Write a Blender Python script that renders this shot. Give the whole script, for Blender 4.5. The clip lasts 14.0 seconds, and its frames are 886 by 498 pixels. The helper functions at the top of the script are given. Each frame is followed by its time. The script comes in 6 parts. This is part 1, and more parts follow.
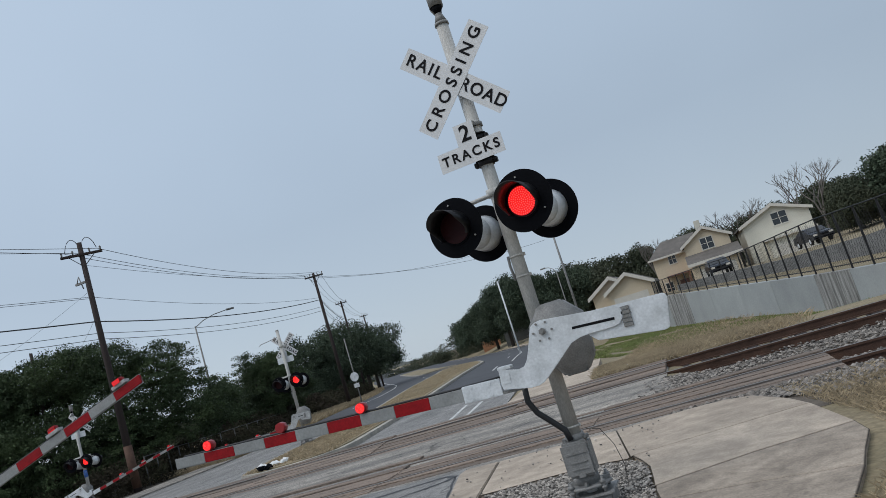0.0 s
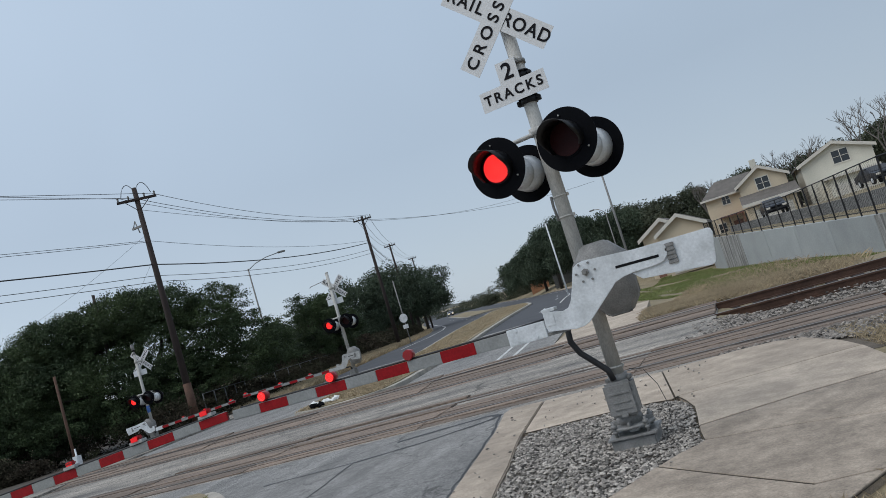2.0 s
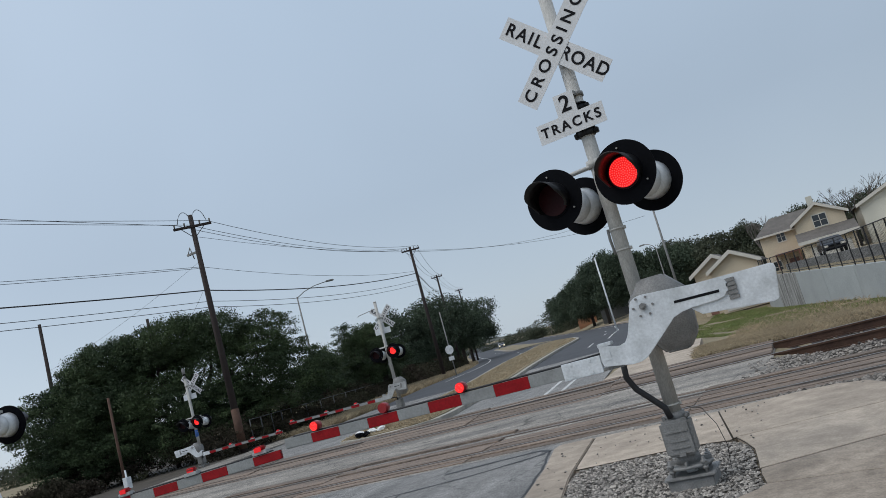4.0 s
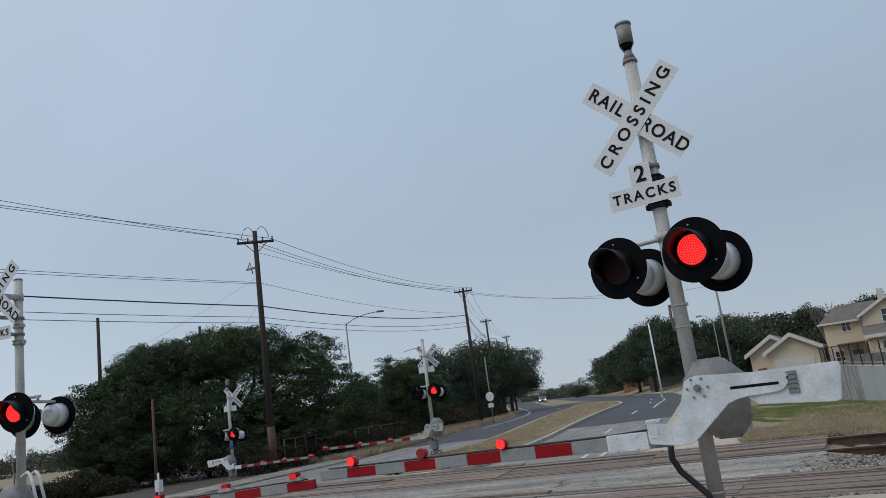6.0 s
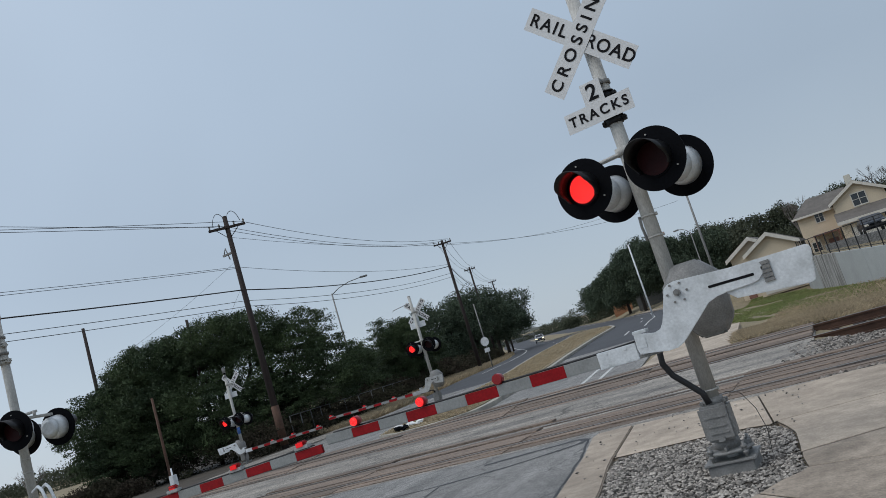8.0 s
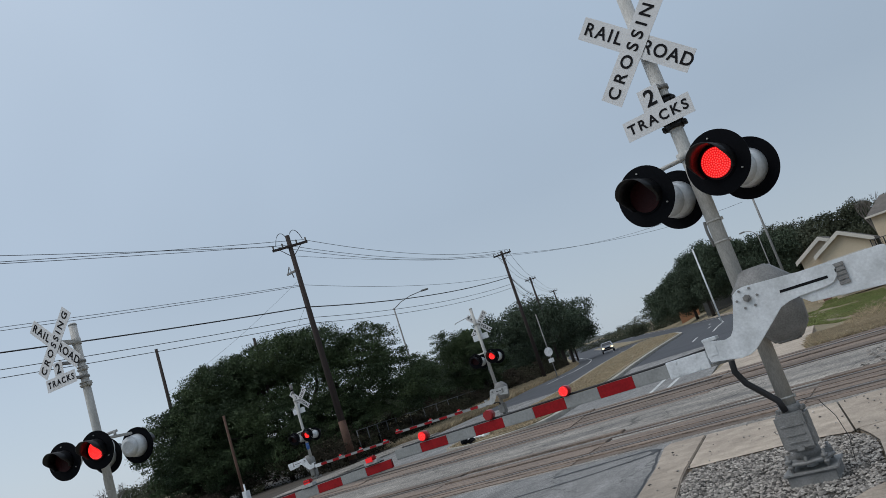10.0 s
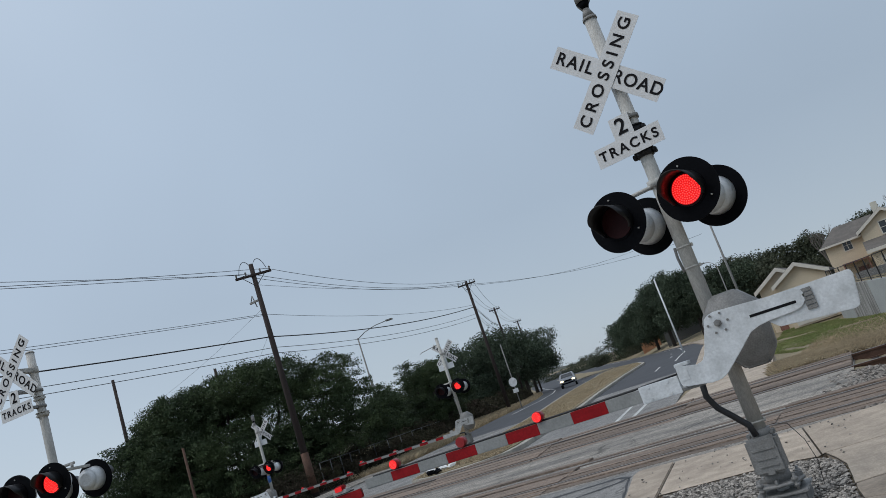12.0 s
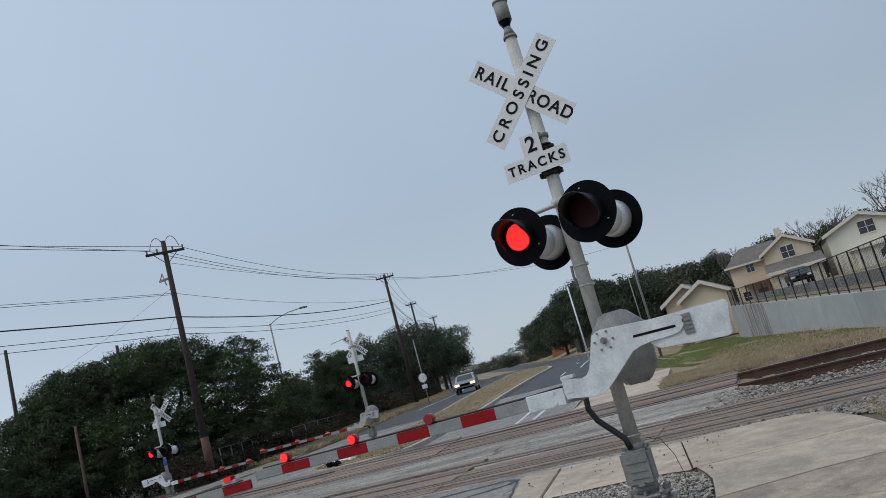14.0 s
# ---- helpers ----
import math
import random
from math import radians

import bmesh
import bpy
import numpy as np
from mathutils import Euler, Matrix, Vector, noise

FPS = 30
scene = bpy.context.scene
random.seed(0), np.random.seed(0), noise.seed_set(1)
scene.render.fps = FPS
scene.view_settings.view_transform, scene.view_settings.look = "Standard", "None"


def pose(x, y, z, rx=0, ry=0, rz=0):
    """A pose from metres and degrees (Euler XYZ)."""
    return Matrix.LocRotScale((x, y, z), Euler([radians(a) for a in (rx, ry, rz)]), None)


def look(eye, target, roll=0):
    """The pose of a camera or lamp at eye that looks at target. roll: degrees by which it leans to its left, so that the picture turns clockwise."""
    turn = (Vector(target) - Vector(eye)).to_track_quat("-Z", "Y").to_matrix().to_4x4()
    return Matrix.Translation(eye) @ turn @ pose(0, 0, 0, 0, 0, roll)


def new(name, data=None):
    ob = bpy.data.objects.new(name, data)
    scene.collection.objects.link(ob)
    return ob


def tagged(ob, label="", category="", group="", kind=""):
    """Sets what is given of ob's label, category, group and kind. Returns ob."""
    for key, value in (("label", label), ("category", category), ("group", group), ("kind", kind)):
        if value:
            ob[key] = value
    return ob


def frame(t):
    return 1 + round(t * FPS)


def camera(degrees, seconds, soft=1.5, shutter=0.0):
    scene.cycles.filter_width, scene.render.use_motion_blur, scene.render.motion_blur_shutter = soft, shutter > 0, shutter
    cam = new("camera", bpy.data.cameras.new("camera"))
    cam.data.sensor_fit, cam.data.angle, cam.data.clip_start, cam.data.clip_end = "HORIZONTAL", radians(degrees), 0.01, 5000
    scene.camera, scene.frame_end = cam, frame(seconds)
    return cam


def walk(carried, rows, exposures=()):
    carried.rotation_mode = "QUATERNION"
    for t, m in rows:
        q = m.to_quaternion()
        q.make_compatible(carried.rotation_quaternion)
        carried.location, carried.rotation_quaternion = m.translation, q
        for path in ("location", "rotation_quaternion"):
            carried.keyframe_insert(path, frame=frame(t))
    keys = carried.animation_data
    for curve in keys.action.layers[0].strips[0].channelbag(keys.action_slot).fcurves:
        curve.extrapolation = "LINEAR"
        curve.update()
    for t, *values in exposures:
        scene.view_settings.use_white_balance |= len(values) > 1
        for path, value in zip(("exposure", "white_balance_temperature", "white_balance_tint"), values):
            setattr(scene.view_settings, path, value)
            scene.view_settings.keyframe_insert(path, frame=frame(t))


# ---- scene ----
cam = camera(60.4, 14.0, soft=0.6)
PATH = [
    (0, (1.502, -7.11, 1.641), (0.932, -5.213, 1.919), -17.2),
    (0.5, (1.491, -7.08, 1.627), (0.749, -5.241, 1.886), -16.5),
    (1, (1.493, -7.059, 1.613), (0.733, -5.219, 1.805), -16.7),
    (1.5, (1.509, -7.069, 1.609), (0.748, -5.226, 1.774), -17.4),
    (2, (1.54, -7.065, 1.612), (0.81, -5.211, 1.784), -17.0),
    (2.5, (1.51, -7.076, 1.626), (0.719, -5.253, 1.848), -16.0),
    (2.7, (1.485, -7.084, 1.621), (0.663, -5.276, 1.856), -16.1),
    (4.8, (1.469, -7.11, 1.623), (0.694, -5.296, 1.954), -14.4),
    (5, (1.478, -7.145, 1.639), (0.763, -5.308, 1.983), -14.6),
    (5.5, (1.43, -7.155, 1.659), (0.652, -5.357, 2.064), -12.5),
    (6, (1.463, -7.183, 1.708), (0.555, -5.451, 2.126), -7.8),
    (6.5, (1.4, -7.186, 1.662), (0.357, -5.513, 2.003), -7.7),
    (7, (1.428, -7.167, 1.619), (0.387, -5.482, 1.891), -14.4),
    (7.2, (1.486, -7.137, 1.613), (0.537, -5.395, 1.871), -16.3),
    (9.3, (1.509, -7.192, 1.639), (0.647, -5.423, 1.995), -17.1),
    (9.5, (1.513, -7.196, 1.642), (0.602, -5.453, 2.003), -17.4),
    (10, (1.502, -7.189, 1.638), (0.497, -5.499, 2.005), -18.5),
    (10.5, (1.477, -7.227, 1.623), (0.411, -5.577, 2.002), -19.7),
    (11, (1.477, -7.228, 1.645), (0.427, -5.574, 2.046), -20.6),
    (11.5, (1.431, -7.222, 1.631), (0.442, -5.532, 2.038), -20.5),
    (12, (1.402, -7.227, 1.622), (0.503, -5.489, 2.033), -18.9),
    (12.5, (1.386, -7.245, 1.637), (0.583, -5.462, 2.058), -17.3),
    (13, (1.45, -7.252, 1.642), (0.694, -5.448, 2.056), -16.9),
    (13.5, (1.559, -7.27, 1.643), (0.816, -5.453, 2.025), -15.2),
    (14, (1.632, -7.287, 1.64), (0.899, -5.457, 1.976), -15.4),
]
walk(cam, [(t, look(eye, target, roll)) for t, eye, target, roll in PATH], exposures=[(0.0, 0.03), (1.0, 0.07), (2.5, 0.06), (5.0, -0.02), (6.0, -0.08), (6.5, -0.10), (7.0, -0.06), (9.5, -0.07), (11.0, -0.10), (12.5, -0.07), (14.0, -0.03)])

# ---- world and sun: a bright, even overcast ----
world = bpy.data.worlds.new("overcast")
scene.world = world
world.use_nodes = True
wn, wl = world.node_tree.nodes, world.node_tree.links
wn.clear()
w_out = wn.new("ShaderNodeOutputWorld")
w_bg = wn.new("ShaderNodeBackground")
w_sky = wn.new("ShaderNodeTexSky")
w_sky.sky_type, w_sky.sun_disc = "NISHITA", False
w_sky.sun_elevation, w_sky.sun_rotation = radians(48), radians(-60)
w_mul = wn.new("ShaderNodeVectorMath")
w_mul.operation = "SCALE"
w_mul.inputs["Scale"].default_value = 0.10
w_geo = wn.new("ShaderNodeTexCoord")
w_sep = wn.new("ShaderNodeSeparateXYZ")
w_ramp = wn.new("ShaderNodeValToRGB")
w_ramp.color_ramp.elements[0].position, w_ramp.color_ramp.elements[0].color = 0.0, (0.505, 0.60, 0.70, 1)
w_ramp.color_ramp.elements[1].position, w_ramp.color_ramp.elements[1].color = 1.0, (1.05, 1.12, 1.25, 1)
e_mid = w_ramp.color_ramp.elements.new(0.22)
e_mid.color = (0.425, 0.523, 0.64, 1)
e_up = w_ramp.color_ramp.elements.new(0.62)
e_up.color = (0.472, 0.597, 0.75, 1)
w_noise = wn.new("ShaderNodeTexNoise")
w_noise.inputs["Scale"].default_value, w_noise.inputs["Detail"].default_value = 1.6, 3.0
w_cl = wn.new("ShaderNodeMapRange")
w_cl.inputs["From Min"].default_value, w_cl.inputs["From Max"].default_value = 0.25, 0.75
w_cl.inputs["To Min"].default_value, w_cl.inputs["To Max"].default_value = 0.90, 1.06
w_mul2 = wn.new("ShaderNodeVectorMath")
w_mul2.operation = "SCALE"
w_mix = wn.new("ShaderNodeMix")
w_mix.data_type = "RGBA"
w_mix.inputs["Factor"].default_value = 0.9
wl.new(w_geo.outputs["Generated"], w_sep.inputs[0])
wl.new(w_geo.outputs["Generated"], w_noise.inputs["Vector"])
wl.new(w_sep.outputs["Z"], w_ramp.inputs["Fac"])
wl.new(w_noise.outputs["Fac"], w_cl.inputs["Value"])
wl.new(w_ramp.outputs["Color"], w_mul2.inputs[0])
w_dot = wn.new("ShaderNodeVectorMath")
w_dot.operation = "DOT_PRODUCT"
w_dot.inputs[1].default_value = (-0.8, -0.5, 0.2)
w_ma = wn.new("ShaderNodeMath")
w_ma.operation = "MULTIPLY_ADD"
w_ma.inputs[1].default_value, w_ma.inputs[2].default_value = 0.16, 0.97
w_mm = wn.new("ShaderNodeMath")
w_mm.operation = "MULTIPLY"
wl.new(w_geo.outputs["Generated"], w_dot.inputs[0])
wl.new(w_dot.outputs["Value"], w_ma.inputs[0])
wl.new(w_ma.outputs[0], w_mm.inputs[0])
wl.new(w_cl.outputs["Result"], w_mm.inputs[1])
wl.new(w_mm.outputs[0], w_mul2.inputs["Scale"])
wl.new(w_sky.outputs["Color"], w_mul.inputs[0])
wl.new(w_mul.outputs[0], w_mix.inputs["A"])
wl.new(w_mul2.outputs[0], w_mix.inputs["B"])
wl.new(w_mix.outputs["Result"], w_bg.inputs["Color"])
wl.new(w_bg.outputs[0], w_out.inputs["Surface"])
w_bg.inputs["Strength"].default_value = 1.0

sun = new("sun", bpy.data.lights.new("sun", "SUN"))
sun.data.energy, sun.data.angle, sun.data.color = 1.3, radians(40), (1.0, 0.97, 0.93)
sun.matrix_world = look((0, 0, 60), (35, 35, 0))


# ---- materials ----
def mat(name, col, rough=0.8, metal=0.0, var=0.25, scale=6.0, fine=60.0, bump=0.15, col2=None, island=0.0, rand=0.0, stretch=(1, 1, 1), spec=0.5):
    """A surface with stains at one scale and grain at another."""
    m = bpy.data.materials.new(name)
    m.use_nodes = True
    n, l = m.node_tree.nodes, m.node_tree.links
    b = n["Principled BSDF"]
    b.inputs["Roughness"].default_value, b.inputs["Metallic"].default_value = rough, metal
    b.inputs["Specular IOR Level"].default_value = spec
    tc, mp = n.new("ShaderNodeTexCoord"), n.new("ShaderNodeMapping")
    mp.inputs["Scale"].default_value = stretch
    l.new(tc.outputs["Object"], mp.inputs["Vector"])
    big, small = n.new("ShaderNodeTexNoise"), n.new("ShaderNodeTexNoise")
    big.inputs["Scale"].default_value, big.inputs["Detail"].default_value = scale, 5
    small.inputs["Scale"].default_value, small.inputs["Detail"].default_value = fine, 3
    l.new(mp.outputs[0], big.inputs["Vector"]), l.new(mp.outputs[0], small.inputs["Vector"])
    ramp = n.new("ShaderNodeMapRange")
    ramp.inputs["From Min"].default_value, ramp.inputs["From Max"].default_value = 0.3, 0.7
    l.new(big.outputs["Fac"], ramp.inputs["Value"])
    mix = n.new("ShaderNodeMix")
    mix.data_type = "RGBA"
    c2 = col2 or tuple(c * (1 - var) for c in col)
    mix.inputs["A"].default_value, mix.inputs["B"].default_value = (*col, 1), (*c2, 1)
    l.new(ramp.outputs["Result"], mix.inputs["Factor"])
    gr = n.new("ShaderNodeMapRange")
    gr.inputs["From Min"].default_value, gr.inputs["From Max"].default_value = 0.3, 0.7
    gr.inputs["To Min"].default_value, gr.inputs["To Max"].default_value = 1 - var * 0.6, 1 + var * 0.6
    l.new(small.outputs["Fac"], gr.inputs["Value"])
    val = gr.outputs["Result"]
    for amount, node, sock in ((island, "ShaderNodeNewGeometry", "Random Per Island"), (rand, "ShaderNodeObjectInfo", "Random")):
        if amount:
            g, r, k = n.new(node), n.new("ShaderNodeMapRange"), n.new("ShaderNodeMath")
            r.inputs["To Min"].default_value, r.inputs["To Max"].default_value = 1 - amount, 1 + amount
            k.operation = "MULTIPLY"
            l.new(g.outputs[sock], r.inputs["Value"]), l.new(val, k.inputs[0]), l.new(r.outputs["Result"], k.inputs[1])
            val = k.outputs[0]
    sc = n.new("ShaderNodeVectorMath")
    sc.operation = "SCALE"
    l.new(mix.outputs["Result"], sc.inputs[0]), l.new(val, sc.inputs["Scale"])
    l.new(sc.outputs[0], b.inputs["Base Color"])
    if bump:
        bp = n.new("ShaderNodeBump")
        bp.inputs["Strength"].default_value, bp.inputs["Distance"].default_value = bump, 0.02
        l.new(small.outputs["Fac"], bp.inputs["Height"]), l.new(bp.outputs[0], b.inputs["Normal"])
    return m


def weathered(name, light, dark, scale, grain, crack=0.5, speck=0.5, stretch=(1, 1, 1), rand=0.0):
    """Old paving: drawn-out stains, blotches, speckled stones and a net of fine cracks."""
    m = bpy.data.materials.new(name)
    m.use_nodes = True
    n, l = m.node_tree.nodes, m.node_tree.links
    b = n["Principled BSDF"]
    b.inputs["Roughness"].default_value, b.inputs["Specular IOR Level"].default_value = 0.86, 0.35
    tc, mp = n.new("ShaderNodeTexCoord"), n.new("ShaderNodeMapping")
    mp.inputs["Scale"].default_value = stretch
    l.new(tc.outputs["Object"], mp.inputs["Vector"])

    def noise(sc, detail, vec, lo, hi, a, c):
        q, r = n.new("ShaderNodeTexNoise"), n.new("ShaderNodeMapRange")
        q.inputs["Scale"].default_value, q.inputs["Detail"].default_value, q.inputs["Roughness"].default_value = sc, detail, 0.62
        l.new(vec, q.inputs["Vector"])
        r.inputs["From Min"].default_value, r.inputs["From Max"].default_value = lo, hi
        r.inputs["To Min"].default_value, r.inputs["To Max"].default_value = a, c
        l.new(q.outputs["Fac"], r.inputs["Value"])
        return q.outputs["Fac"], r.outputs["Result"]

    def times(p, q):
        k = n.new("ShaderNodeMath")
        k.operation = "MULTIPLY"
        l.new(p, k.inputs[0]), l.new(q, k.inputs[1])
        return k.outputs[0]
    _, stain = noise(scale, 8, mp.outputs[0], 0.32, 0.68, 0, 1)
    _, blotch = noise(scale * 4.3, 6, tc.outputs["Object"], 0.3, 0.7, 0.80, 1.16)
    height, stone = noise(grain, 2, tc.outputs["Object"], 0.3, 0.7, 1 - speck, 1 + speck)
    _, mid = noise(grain * 0.22, 4, tc.outputs["Object"], 0.3, 0.7, 1 - speck * 0.35, 1 + speck * 0.35)
    mix = n.new("ShaderNodeMix")
    mix.data_type = "RGBA"
    mix.inputs["A"].default_value, mix.inputs["B"].default_value = (*light, 1), (*dark, 1)
    l.new(stain, mix.inputs["Factor"])
    val = times(times(blotch, stone), mid)
    if crack:
        warp, _ = noise(1.7, 5, tc.outputs["Object"], 0, 1, 0, 1)
        add = n.new("ShaderNodeVectorMath")
        add.operation = "MULTIPLY_ADD"
        add.inputs[1].default_value = (0.9, 0.9, 0.0)
        l.new(warp, add.inputs[0]), l.new(tc.outputs["Object"], add.inputs[2])
        vo, r = n.new("ShaderNodeTexVoronoi"), n.new("ShaderNodeMapRange")
        vo.feature = "DISTANCE_TO_EDGE"
        vo.inputs["Scale"].default_value = 0.75
        l.new(add.outputs[0], vo.inputs["Vector"])
        r.inputs["From Min"].default_value, r.inputs["From Max"].default_value = 0.002, 0.014
        r.inputs["To Min"].default_value, r.inputs["To Max"].default_value = 1 - crack, 1
        l.new(vo.outputs["Distance"], r.inputs["Value"])
        val = times(val, r.outputs["Result"])
    if rand:
        g, r = n.new("ShaderNodeObjectInfo"), n.new("ShaderNodeMapRange")
        r.inputs["To Min"].default_value, r.inputs["To Max"].default_value = 1 - rand, 1 + rand
        l.new(g.outputs["Random"], r.inputs["Value"])
        val = times(val, r.outputs["Result"])
    sc = n.new("ShaderNodeVectorMath")
    sc.operation = "SCALE"
    l.new(mix.outputs["Result"], sc.inputs[0]), l.new(val, sc.inputs["Scale"])
    l.new(sc.outputs[0], b.inputs["Base Color"])
    bp = n.new("ShaderNodeBump")
    bp.inputs["Strength"].default_value, bp.inputs["Distance"].default_value = 0.5, 0.006
    l.new(height, bp.inputs["Height"]), l.new(bp.outputs[0], b.inputs["Normal"])
    return m


def glow(name, col, strength):
    m = bpy.data.materials.new(name)
    m.use_nodes = True
    b = m.node_tree.nodes["Principled BSDF"]
    b.inputs["Base Color"].default_value = (*col, 1)
    b.inputs["Emission Color"].default_value, b.inputs["Emission Strength"].default_value = (*col, 1), strength
    return m


